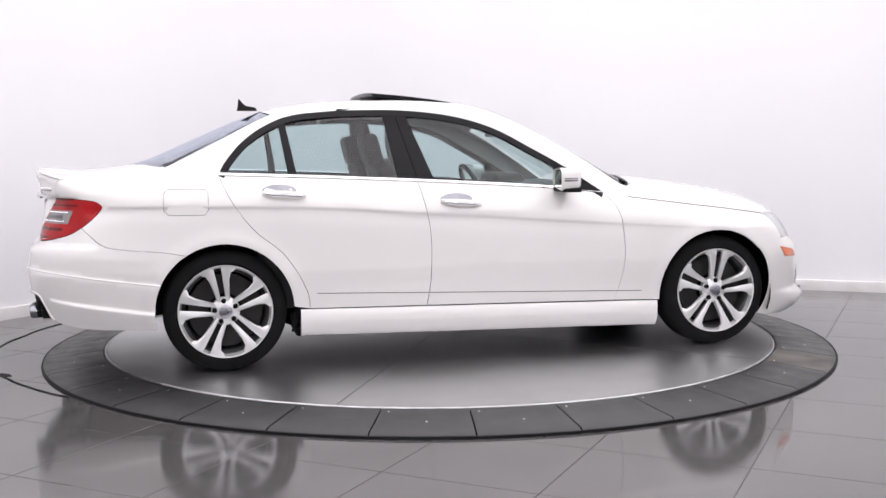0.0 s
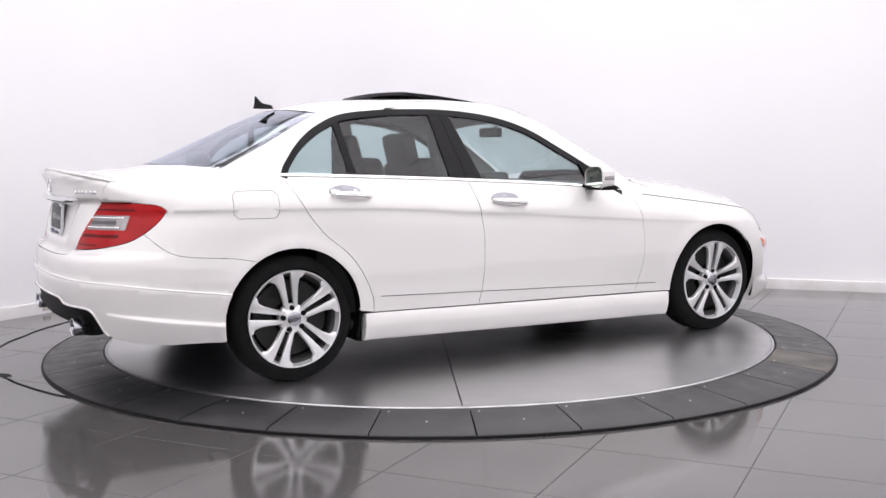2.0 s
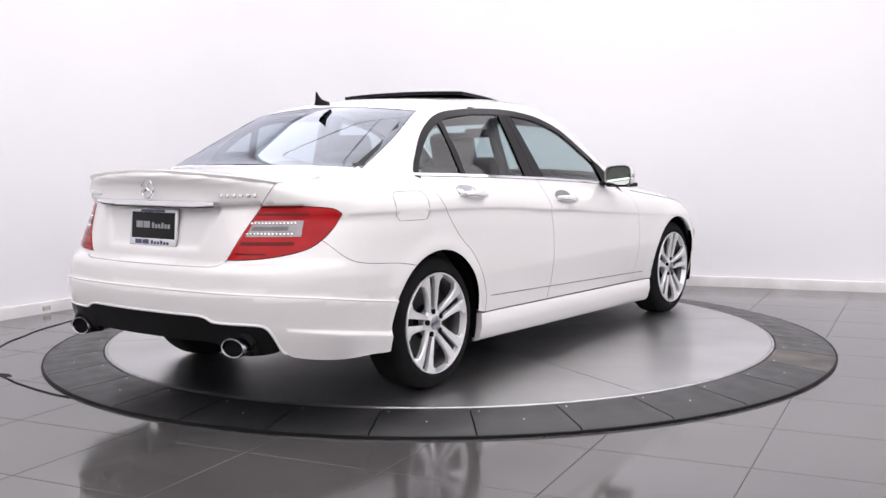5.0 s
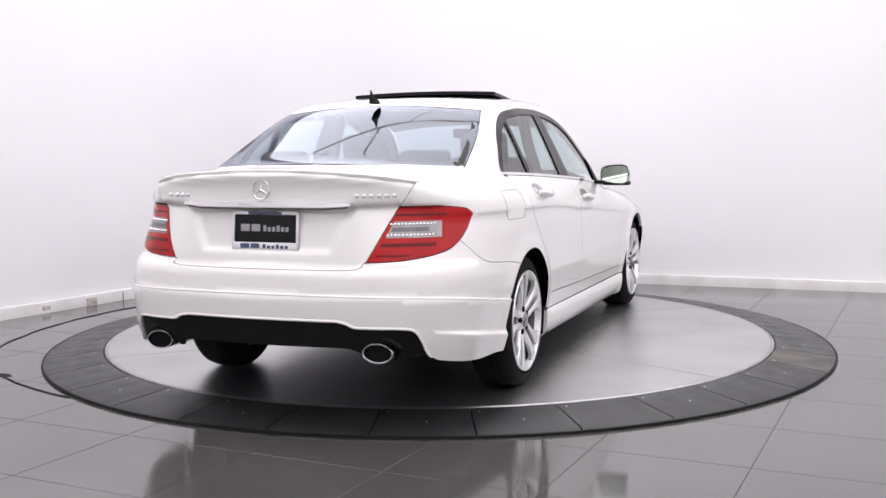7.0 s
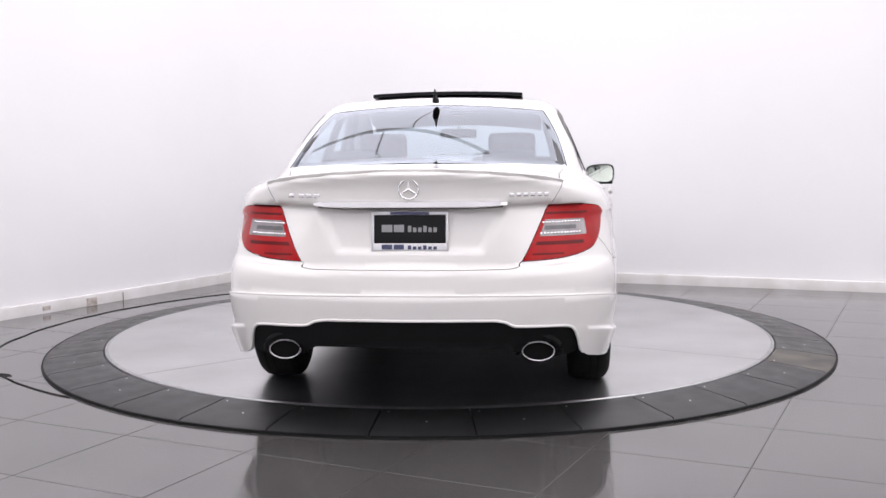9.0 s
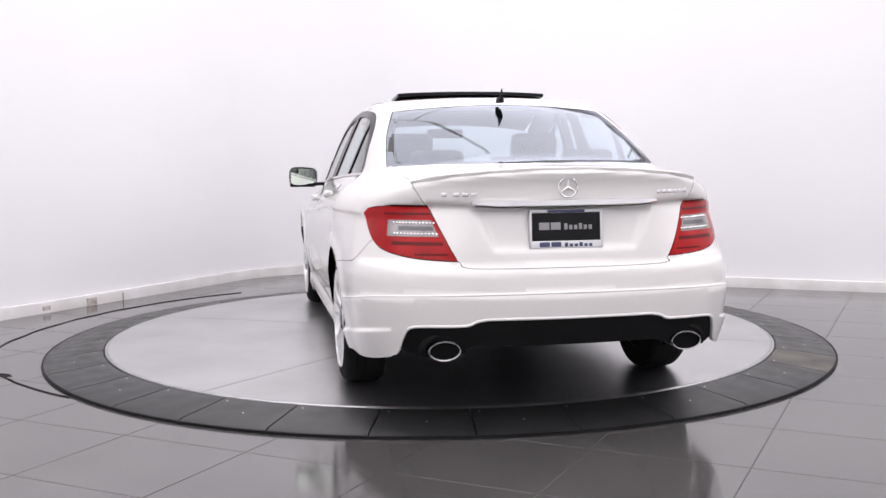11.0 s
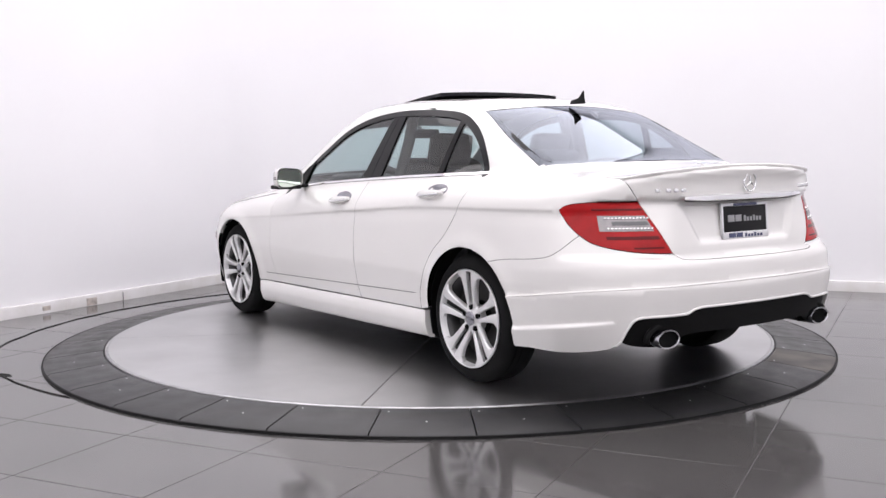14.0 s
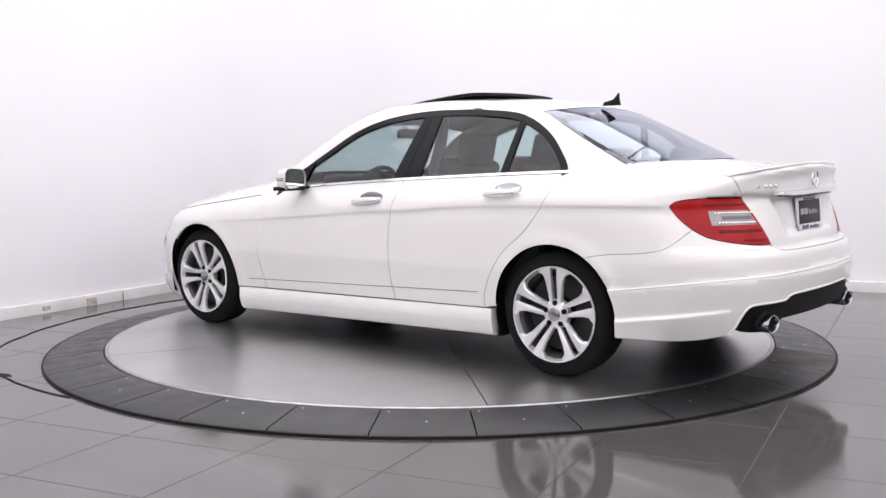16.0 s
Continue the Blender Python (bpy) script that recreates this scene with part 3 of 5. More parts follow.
def arc(cx, cz, r, a0, a1, y=0.87, n=16):
    return [np.array((cx + r * math.cos(radians(a0 + (a1 - a0) * k / n)), y, cz + r * math.sin(radians(a0 + (a1 - a0) * k / n)))) for k in range(n + 1)]


BELT_R = spline(at(0.77, (-0.016, 1.012), (0.5, 0.992), (1.03, 0.966)))
BELT_F = spline(at(0.77, (1.03, 0.966), (1.5, 0.938), (1.842, 0.912), (2.10, 0.885)))
DOOR_R = spline(at(0.86, (-0.016, 1.012), (0.050, 0.872), (0.158, 0.728), (0.285, 0.622), (0.366, 0.513), (0.424, 0.392), (0.434, 0.311)))
DOOR_B = spline(at(0.86, (1.03, 0.966), (1.052, 0.851), (1.076, 0.73), (1.084, 0.608), (1.079, 0.426), (1.062, 0.301)))
DOOR_A = spline(at(0.86, (2.10, 0.885), (2.158, 0.796), (2.187, 0.637), (2.188, 0.478), (2.145, 0.282)))
SILL_R = spline(at(0.86, (0.434, 0.311), (1.062, 0.301)))
SILL_F = spline(at(0.86, (1.062, 0.301), (2.145, 0.282)))
GLASS_EDGE = spline(at(0.66, (-0.016, 1.012), (0.026, 1.085), (0.116, 1.187), (0.234, 1.268), (0.382, 1.324), (0.622, 1.349)))
GLASS_TOP = spline(at(0.64, (0.622, 1.349), (0.896, 1.352), (1.114, 1.338), (1.304, 1.307), (1.497, 1.245), (1.693, 1.14), (1.893, 1.027), (2.10, 0.885)))
ROOF_Y = 0.565
ROOF_SEAM_R = spline([(0.622, ROOF_Y, 1.40), (0.45, 0.56, 1.385), (0.27, 0.545, 1.36)])
ROOF_SEAM_F = spline([(0.622, ROOF_Y, 1.40), (1.0, 0.565, 1.405), (1.4, 0.56, 1.375), (1.60, 0.565, 1.32)])
BACK_EDGE = spline([(0.27, 0.545, 1.36), (0.0, 0.615, 1.22), (-0.29, 0.655, 1.075)])
LID_SIDE = spline([(-0.29, 0.655, 1.075), (-0.36, 0.665, 1.055), (-0.56, 0.66, 1.037), (-0.73, 0.645, 1.02), (-0.818, 0.633, 1.002)])
LID_REAR = spline([(-0.818, 0.633, 1.002), (-0.842, 0.61, 0.957), (-0.863, 0.586, 0.908)])
LAMP_IN = spline([(-0.863, 0.586, 0.908), (-0.912, 0.522, 0.79), (-0.945, 0.458, 0.677)])
LAMP_TOP = spline([(-0.592, 0.80, 0.866), (-0.634, 0.79, 0.891), (-0.74, 0.737, 0.906), (-0.81, 0.665, 0.909), (-0.863, 0.586, 0.908)])
LAMP_LOW = spline([(-0.592, 0.80, 0.866), (-0.605, 0.80, 0.846), (-0.645, 0.787, 0.798), (-0.705, 0.765, 0.750), (-0.775, 0.735, 0.717), (-0.88, 0.63, 0.690), (-0.945, 0.458, 0.677)])
SEAM_BUMP = spline([(-0.187, 0.875, 0.6105), (-0.30, 0.875, 0.630), (-0.50, 0.86, 0.648), (-0.60, 0.84, 0.675), (-0.695, 0.79, 0.757)])
LID_LOW = spline([(-0.945, 0.458, 0.677), (-0.95, 0.436, 0.664), (-0.952, 0.40, 0.657), (-0.955, 0.33, 0.655), (-0.96, 0.0, 0.655)])


def snap(line, proj):
    """The line laid on the body."""
    q, _ = proj.place(proj.flat(line))
    return [p for p in q]


BELT_R, BELT_F, DOOR_R, DOOR_B, DOOR_A, SILL_R, SILL_F = [snap(l, SIDE) for l in (BELT_R, BELT_F, DOOR_R, DOOR_B, DOOR_A, SILL_R, SILL_F)]
GLASS_EDGE, GLASS_TOP, SEAM_BUMP = [snap(l, SIDE) for l in (GLASS_EDGE, GLASS_TOP, SEAM_BUMP)]
ROOF_SEAM_R, ROOF_SEAM_F, BACK_EDGE = [snap(l, TOP) for l in (ROOF_SEAM_R, ROOF_SEAM_F, BACK_EDGE)]
LID_SIDE, LID_REAR, LAMP_IN, LAMP_TOP, LAMP_LOW, LID_LOW = [snap(l, TAIL) for l in (LID_SIDE, LID_REAR, LAMP_IN, LAMP_TOP, LAMP_LOW, LID_LOW)]
LID_SIDE[0] = BACK_EDGE[-1]
WING_TOP = snap(spline(at(0.8, (2.25, 0.858), (2.60, 0.812), (2.85, 0.780), (3.10, 0.745))), SIDE)
FOOT = snap([(2.305, 0.66, 0.95)], TOP)[0]


def flip(line):
    return list(reversed(line))


def mirror_line(line):
    return [np.array((q[0], -q[1], q[2])) for q in reversed(line)]


def lamp_low_split():
    """The lamp's lower edge where the bumper's seam meets it."""
    target = SEAM_BUMP[-1]
    k = min(range(len(LAMP_LOW)), key=lambda i: np.linalg.norm((LAMP_LOW[i] - target)[[0, 2]]))
    return LAMP_LOW[:k + 1], LAMP_LOW[k:]


def ribbon(name, line, proj, width, material, parent, lift=0.003, closed=False, mirror=True, label="", thick=0.004):
    """A narrow trim strip on the body, one edge on the line and the other width inside it."""
    uv = np.array([proj.flat([q])[0] for q in line])
    keep = [0] + [i for i in range(1, len(uv)) if np.linalg.norm(uv[i] - uv[i - 1]) > 1e-5]
    uv = uv[keep]
    t = np.gradient(uv, axis=0)
    if closed:
        t = np.roll(uv, -1, 0) - np.roll(uv, 1, 0)
    t = t / np.maximum(np.linalg.norm(t, axis=1, keepdims=True), 1e-9)
    nn = np.stack([-t[:, 1], t[:, 0]], -1)
    A, _ = proj.place(uv)
    B, _ = proj.place(uv + nn * width)
    NA, NB = grad(A), grad(B)
    A1, B1, A0, B0 = A + NA * lift, B + NB * lift, A + NA * (lift - thick), B + NB * (lift - thick)
    n = len(uv)
    made = []
    for s in ((1, -1) if mirror else (1,)):
        bm = bmesh.new()
        rows = [[bm.verts.new((q[0], q[1] * s, q[2])) for q in R] for R in (A0, A1, B1, B0)]
        for i in range(n if closed else n - 1):
            j = (i + 1) % n
            for a, b in ((0, 1), (1, 2), (2, 3)):
                bm.faces.new((rows[a][i], rows[a][j], rows[b][j], rows[b][i]))
        if not closed:
            bm.faces.new([r[0] for r in rows])
            bm.faces.new([r[-1] for r in rows])
        bmesh.ops.recalc_face_normals(bm, faces=bm.faces)
        ob = part(name, bm, material, parent, label)
        if parent.type == "EMPTY":
            ob.location = OFF
        made.append(ob)
    return made


def cpart(name, bm, material, car, label=""):
    ob = part(name, bm, material, car, label)
    ob.location = OFF
    return ob


def build_shell(car):
    P = PAINT
    g = 0.0013
    # finer rows where the flank is creased and where the bumper is swept
    flank, fin = [], []
    for dz in (0.014, 0.006, 0.002, -0.002, -0.006, -0.016, -0.035):
        flank += [(x, 0.87, float(crease(np.array([x]))[0]) + dz) for x in np.arange(-0.55, 3.1, 0.02)]
    flank = snap(flank, SIDE)
    for dz in (0.013, 0.007, 0.0035, 0.0, -0.0035, -0.007, -0.013):
        fin += [(x, 0.85, 0.405 + (0.322 - 0.405) * (x + 0.92) / 0.545 + dz) for x in np.arange(-0.86, -0.36, 0.01)]
    fin = snap(fin, SIDE)
    fin = fin + [q * np.array((1, -1, 1)) for q in fin]
    # doors
    for nm, line in (("rear_door", chain(BELT_R, DOOR_B, flip(SILL_R), flip(DOOR_R))), ("front_door", chain(BELT_F, DOOR_A, flip(SILL_F), flip(DOOR_B)))):
        skin(nm, line, SIDE, P, car, gap=g, step=0.026, mirror=True, rows=flank)
    # rear quarter with the rear roof pillar
    l0, l1 = lamp_low_split()
    arch = arc(0.0, 0.315, 0.35, 2, 122.3)
    arch = snap(arch, SIDE)
    arch[-1] = SEAM_BUMP[0]
    quarter = chain(DOOR_R, [DOOR_R[-1], arch[0]], arch, SEAM_BUMP, flip(l0), LAMP_TOP, flip(LID_REAR), flip(LID_SIDE), flip(BACK_EDGE), flip(ROOF_SEAM_R),
                    [ROOF_SEAM_F[0], GLASS_TOP[0]], flip(GLASS_EDGE))
    skin("rear_quarter_panel", quarter, TAIL, P, car, gap=0.0012, step=0.022, mirror=True, rows=flank)
    # side of the roof and windscreen pillar
    back = np.array((-0.012, 0, 0))
    rail = chain(GLASS_TOP, [GLASS_TOP[-1], WING_TOP[0], FOOT], snap(spline([FOOT, (2.24, 0.695, 0.95), (2.0, 0.64, 1.07), (1.75, 0.58, 1.23), (1.60, 0.565, 1.32)]), TOP), flip(ROOF_SEAM_F), [ROOF_SEAM_F[0], ROOF_SEAM_F[0] + back, GLASS_TOP[0] + back, GLASS_TOP[0]])
    skin("roof_pillar", rail, MID, P, car, lift=-0.0007, step=0.02, mirror=True)
    # roof
    edge = [(x, ROOF_Y - 0.004, 0) for x in np.linspace(1.60, 0.30, 30)]
    roof = edge + [(0.27, 0.54, 0), (0.245, 0.36, 0), (0.235, 0.15, 0), (0.235, -0.15, 0), (0.245, -0.36, 0), (0.27, -0.54, 0)] + [(x, -y, z) for x, y, z in reversed(edge)] + [(1.67, -0.36, 0), (1.70, 0.0, 0), (1.67, 0.36, 0)]
    skin("roof", roof, TOP, P, car, gap=0.001, step=0.035)
    # the lapped joint between roof pillar and quarter panel
    for sy in (1, -1):
        skin("roof_joint", [(0.55, sy * 0.54, 0), (0.75, sy * 0.54, 0), (0.75, sy * 0.612, 0), (0.55, sy * 0.612, 0)], TOP, P, car, lift=-0.0012, step=0.015, depth=0.002)
    # bonnet
    hood = list(WING_TOP) + spline([WING_TOP[-1], (3.26, 0.62, 0), (3.38, 0.42, 0), (3.43, 0.2, 0), (3.44, 0.0, 0)], 5)[1:]
    hood = hood + [q * np.array((1, -1, 1)) for q in flip(hood)[1:]] + [FOOT * np.array((1, -1, 1))] + [np.array(q, float) for q in ((2.36, -0.5, 0), (2.40, -0.25, 0), (2.41, 0.0, 0), (2.40, 0.25, 0), (2.36, 0.5, 0))] + [FOOT]
    skin("bonnet", hood, TOP, P, car, gap=g, step=0.035)
    # scuttle between bonnet and windscreen
    cowl = [(2.30, 0.62, 0), (2.36, 0.5, 0), (2.40, 0.25, 0), (2.41, 0, 0), (2.40, -0.25, 0), (2.36, -0.5, 0), (2.30, -0.62, 0), (2.26, -0.5, 0), (2.31, -0.25, 0), (2.325, 0, 0), (2.31, 0.25, 0), (2.26, 0.5, 0)]
    skin("windscreen_cowl", cowl, TOP, PLASTIC, car, gap=0.001, step=0.04)
    # front wing
    fa = snap(arc(2.76, 0.315, 0.35, 186.5, 42), SIDE)
    wing = chain(DOOR_A, [DOOR_A[-1], fa[0]], fa, spline([fa[-1], (3.10, 0.83, 0.56), (3.20, 0.80, 0.60), (3.15, 0.78, 0.70), (3.10, 0.76, 0.745)], 5),
                 flip(WING_TOP), [WING_TOP[0], DOOR_A[0]])
    skin("front_wing", wing, SIDE, P, car, gap=g, step=0.026, mirror=True, rows=flank)
    # dark ribbon over the bonnet gap, painted as the shade in it
    ribbon("bonnet_seam_shade", WING_TOP, SIDE, 0.004, SEAM, car, lift=0.0008, thick=0.003)
    # bumpers
    side_arch = arc(0.0, 0.315, 0.35, 193, 122.3, n=10)
    side_arch = snap(side_arch, SIDE)
    side_arch[-1] = SEAM_BUMP[0]
    low = spline([(-1.0, 0.0, 0.444), (-1.0, 0.345, 0.445)], 6) + spline([(-1.0, 0.345, 0.445), (-0.99, 0.385, 0.437), (-0.985, 0.415, 0.423), (-0.97, 0.45, 0.420), (-0.93, 0.60, 0.418), (-0.90, 0.645, 0.405), (-0.885, 0.675, 0.36), (-0.87, 0.70, 0.305), (-0.84, 0.735, 0.272)], 5)[1:]
    low += spline([(-0.84, 0.735, 0.272), (-0.74, 0.80, 0.25), (-0.6, 0.84, 0.237), (-0.36, 0.86, 0.232)], 5)[1:]
    def both(half):
        return (half[:-1] + [q * np.array((1, -1, 1)) for q in flip(half)][1:-1])[::-1]
    step_line = []
    for a in np.linspace(0, math.atan2(0.86, 0.17), 40):
        d = np.array([[-math.cos(a), math.sin(a), 0.0]])
        z = 0.549
        for _ in range(4):
            q, _ok = meet(np.array([[-0.15, 0, z]]), d, 1.4)
            z = float(ledge(q[:, 0])[0])
        step_line.append(np.array((q[0][0], q[0][1], z)))
    zs = float(ledge(np.array([-0.31]))[0])
    cutp = snap([(-math.sqrt(0.35 ** 2 - (zs - 0.315) ** 2), 0.87, zs)], SIDE)[0]
    line = [q for q in step_line if q[0] < cutp[0] - 0.012] + [cutp]
    up, dn = np.array((0, 0, 0.0022)), np.array((0, 0, -0.0022))
    under = [q for q in side_arch if q[2] < zs - 0.008]
    over = [q for q in side_arch if q[2] > zs + 0.008]
    skin("rear_bumper_skirt", both(chain(low, under + [cutp + dn], [q + dn for q in flip(line)])), LOWTAIL, P, car, gap=0.0008, step=0.02, depth=0.02, rows=fin)
    # the narrow rounded shelf between the two
    bm = bmesh.new()
    pts = [q * np.array((1, -1, 1)) for q in flip(line)][:-1] + line
    hi_row, _ = LOWTAIL.place(LOWTAIL.flat([q + up * 1.6 for q in pts]))
    lo_row, _ = LOWTAIL.place(LOWTAIL.flat([q + dn * 1.3 for q in pts]))
    tube(bm, [tuple(0.45 * a + 0.55 * b) for a, b in zip(hi_row, lo_row)], 0.0056, 8)
    cpart("bumper_ledge", bm, P, car)
    # the rolled edge over the black insert
    bm = bmesh.new()
    roll = [q for q in low if q[2] > 0.285]
    roll = [q * np.array((1, -1, 1)) for q in flip(roll)][:-1] + roll
    roll, _ = LOWTAIL.place(LOWTAIL.flat(roll))
    tube(bm, [tuple(q) for q in roll], 0.006, 8)
    cpart("bumper_lip", bm, P, car)
    skin("rear_bumper", both(chain([q + up for q in line], [cutp + up] + over, SEAM_BUMP, l1, LID_LOW)), LOWTAIL, P, car, gap=0.0010, step=0.02, depth=0.02)
    fb = chain(spline([(3.5, 0.0, 0.175), (3.45, 0.3, 0.172), (3.3, 0.62, 0.162), (3.068, 0.85, 0.148)], 5), arc(2.76, 0.315, 0.35, -28.5, 42, n=10),
               spline([arc(2.76, 0.315, 0.35, 41, 42, n=1)[-1], (3.10, 0.83, 0.56), (3.20, 0.80, 0.60)], 4), spline([(3.20, 0.80, 0.60), (3.36, 0.6, 0.595), (3.44, 0.36, 0.62), (3.47, 0.0, 0.56)], 4))
    skin("front_bumper", fb, NOSE, P, car, gap=0.0, step=0.025, mirror=True)
    # boot lid
    halfd = chain(flip(LID_LOW), flip(LAMP_IN), flip(LID_REAR), flip(LID_SIDE))
    lid = halfd + [np.array(q, float) for q in ((-0.40, 0.4, 1.07), (-0.465, 0.2, 1.07), (-0.485, 0.0, 1.07), (-0.465, -0.2, 1.07), (-0.40, -0.4, 1.07))] + [q * np.array((1, -1, 1)) for q in flip(halfd)][:-1]
    boot = skin("boot_lid", lid, TAIL, P, car, gap=0.0012, step=0.02)
    # lamps
    lens = chain(LAMP_TOP, LAMP_IN, flip(LAMP_LOW))
    lamps = skin("tail_lamp", lens, TAIL, RED, car, gap=0.002, step=0.02, lift=0.003, mirror=True, label="glossy red tail lamp with a clear band")
    for i, lamp in enumerate(lamps):
        s = 1 - 2 * i
        def strip(z0, z1, f0, f1):
            """A level band across the lens, from a share f0 to f1 of its width counted from the inner edge."""
            def row(z):
                inner = 0.458 + (0.586 - 0.458) * (z - 0.677) / 0.231
                a0, a1 = math.atan2(inner, 0.79 - 0.075 * (z - 0.677) / 0.231), math.atan2(0.785, 0.50)
                return [np.array((-0.15 - 0.9 * math.cos(a0 + (a1 - a0) * (f0 + (f1 - f0) * k / 10)), s * 0.9 * math.sin(a0 + (a1 - a0) * (f0 + (f1 - f0) * k / 10)), z)) for k in range(11)]
            q = np.array(row(z0) + row(z1)[::-1])
            d = q - np.array((-0.15, 0, 0))
            d[:, 2] = 0
            o = np.stack([np.full(len(q), -0.15), np.zeros(len(q)), q[:, 2]], -1)
            hit, _ok = meet(o, d / np.linalg.norm(d, axis=1, keepdims=True), 1.3)
            return list(hit)
        for nm, ln, mt, lf, lb in (("clear_band", strip(0.842, 0.776, 0.05, 0.66), CLEAR, 0.0045, "clear silvery band"), ("band_centre", strip(0.817, 0.801, 0.07, 0.50), BANDGREY, 0.0056, "smoked middle of the band"),
                                   ("dark_band", strip(0.872, 0.864, 0.03, 0.72), DARKRED, 0.004, ""), ("dark_band", strip(0.905, 0.896, 0.02, 0.62), DARKRED, 0.004, ""),
                                   ("dark_band", strip(0.755, 0.741, 0.04, 0.60), DARKRED, 0.004, ""), ("dark_band", strip(0.709, 0.702, 0.05, 0.36), DARKRED, 0.004, "")):
            skin(nm, ln, TAIL, mt, lamp, lift=lf, step=0.02, depth=0.004, label=lb)
        # two rows of reflector beads
        bead = None
        for z in (0.831, 0.787):
            for k in range(13):
                f = (k + 0.7) / 13.5
                a0, a1 = math.atan2(0.548 if z > 0.8 else 0.524, 0.745), math.atan2(0.765, 0.585)
                a = a0 + (a1 - a0) * f * (0.78 if z > 0.8 else 0.74)
                d = np.array([[-math.cos(a), s * math.sin(a), 0.0]])
                q, _ = meet(np.array([[-0.15, 0, z]]), d, 1.3)
                nn = grad(q)[0]
                v = q[0] + nn * 0.0048
                mm = Matrix.Translation(v) @ Vector(nn).to_track_quat("Z", "Y").to_matrix().to_4x4()
                if bead is None:
                    bm = bmesh.new()
                    lathe(bm, [(0.0055, 0.0), (0.0045, 0.002), (0.0025, 0.003)], 8)
                    ob = part("reflector_bead", bm, DOT, lamp)
                    bead = ob.data
                else:
                    ob = new("reflector_bead", bead)
                    ob.parent = lamp
                ob.matrix_basis = mm
    # fuel flap, with a dark ribbon for the shade in its seam
    fl = spline([(-0.27, -0.84, 0.945), (-0.18, -0.84, 0.946), (-0.09, -0.84, 0.944)], 4) + spline([(-0.072, -0.84, 0.925), (-0.072, -0.84, 0.84)], 3) + spline([(-0.09, -0.84, 0.816), (-0.18, -0.84, 0.816), (-0.27, -0.84, 0.818)], 4) + spline([(-0.29, -0.84, 0.84), (-0.29, -0.84, 0.925)], 3)
    ribbon("fuel_flap_seam_shade", fl, RSIDE, 0.002, SEAM, car, lift=0.0008, closed=True, mirror=False, thick=0.003)
    skin("fuel_flap", fl, RSIDE, P, car, gap=0.003, lift=0.0006, step=0.03, depth=0.004)
    # lower door moulding groove, its shade a dark ribbon on the paint
    gr = spline(at(0.87, (0.47, 0.390), (1.2, 0.366), (2.30, 0.330)), 12)
    ribbon("door_groove_shade", gr, SIDE, 0.0034, SEAM, car, lift=0.0012, thick=0.003)
    # sill skirts
    for s in (1, -1):
        bm = bmesh.new()
        rows = []
        for k in range(41):
            x = 0.385 + (2.40 - 0.385) * k / 40
            zt = 0.311 + (0.280 - 0.311) * (x - 0.434) / 1.7
            e = min(1.0, (x - 0.385) / 0.05 + 0.3, (2.40 - x) / 0.05 + 0.3)
            yt = float(body_side(np.array([x]), np.array([zt]))[0])
            prof = [(yt - 0.04, zt - 0.004), (yt + 0.002, zt - 0.004), (yt + 0.010 * e, zt - 0.018), (yt + 0.016 * e, zt - 0.06), (yt + 0.012 * e, zt - 0.075), (yt - 0.012, zt - 0.13), (yt - 0.03, zt - 0.147), (yt - 0.08, zt - 0.15)]
            rows.append([bm.verts.new((x, s * y, z)) for y, z in prof])
        for a, b in zip(rows, rows[1:]):
            for j in range(len(a) - 1):
                bm.faces.new((a[j], b[j], b[j + 1], a[j + 1]))
        bm.faces.new(rows[0])
        bm.faces.new(rows[-1])
        bmesh.ops.recalc_face_normals(bm, faces=bm.faces)
        cpart("side_skirt", bm, P, car)
    # rear spoiler lip on the boot lid
    bm = bmesh.new()
    rows = []
    for k in range(61):
        y = -0.626 + 1.252 * k / 60
        ay = abs(y)
        end = min(1.0, (0.626 - ay) / 0.08 + 0.06)
        x = -0.985 + 0.13 * ay ** 2 + 0.10 * ay ** 4 + 0.066 * float(wave(np.array(ay - 0.5), 0.06))
        x += 0.022 + 0.03 * (1 - end)
        qa, _ = TOP.place(np.array([[x + 0.15, y], [x + 0.06, y]]))
        za, zb = float(qa[0][2]), float(qa[1][2])
        z = zb - (za - zb) * 0.25 + 0.002
        prof = [(x + 0.15, za - 0.003), (x + 0.11, za * 0.56 + zb * 0.44 + 0.0022), (x + 0.06, zb + 0.0055 * end), (x + 0.012, z + 0.010 * end), (x - 0.004 * end, z + 0.011 * end), (x - 0.008 * end, z + 0.007 * end), (x - 0.006 * end, z + 0.001), (x + 0.012, z - 0.016), (x + 0.03, z - 0.03)]
        rows.append([bm.verts.new((a, y, b)) for a, b in prof])
    for a, b in zip(rows, rows[1:]):
        for j in range(len(a) - 1):
            bm.faces.new((a[j], b[j], b[j + 1], a[j + 1]))
    bm.faces.new(rows[0])
    bm.faces.new(rows[-1])
    bmesh.ops.recalc_face_normals(bm, faces=bm.faces)
    cpart("boot_spoiler", bm, P, car)
    return boot


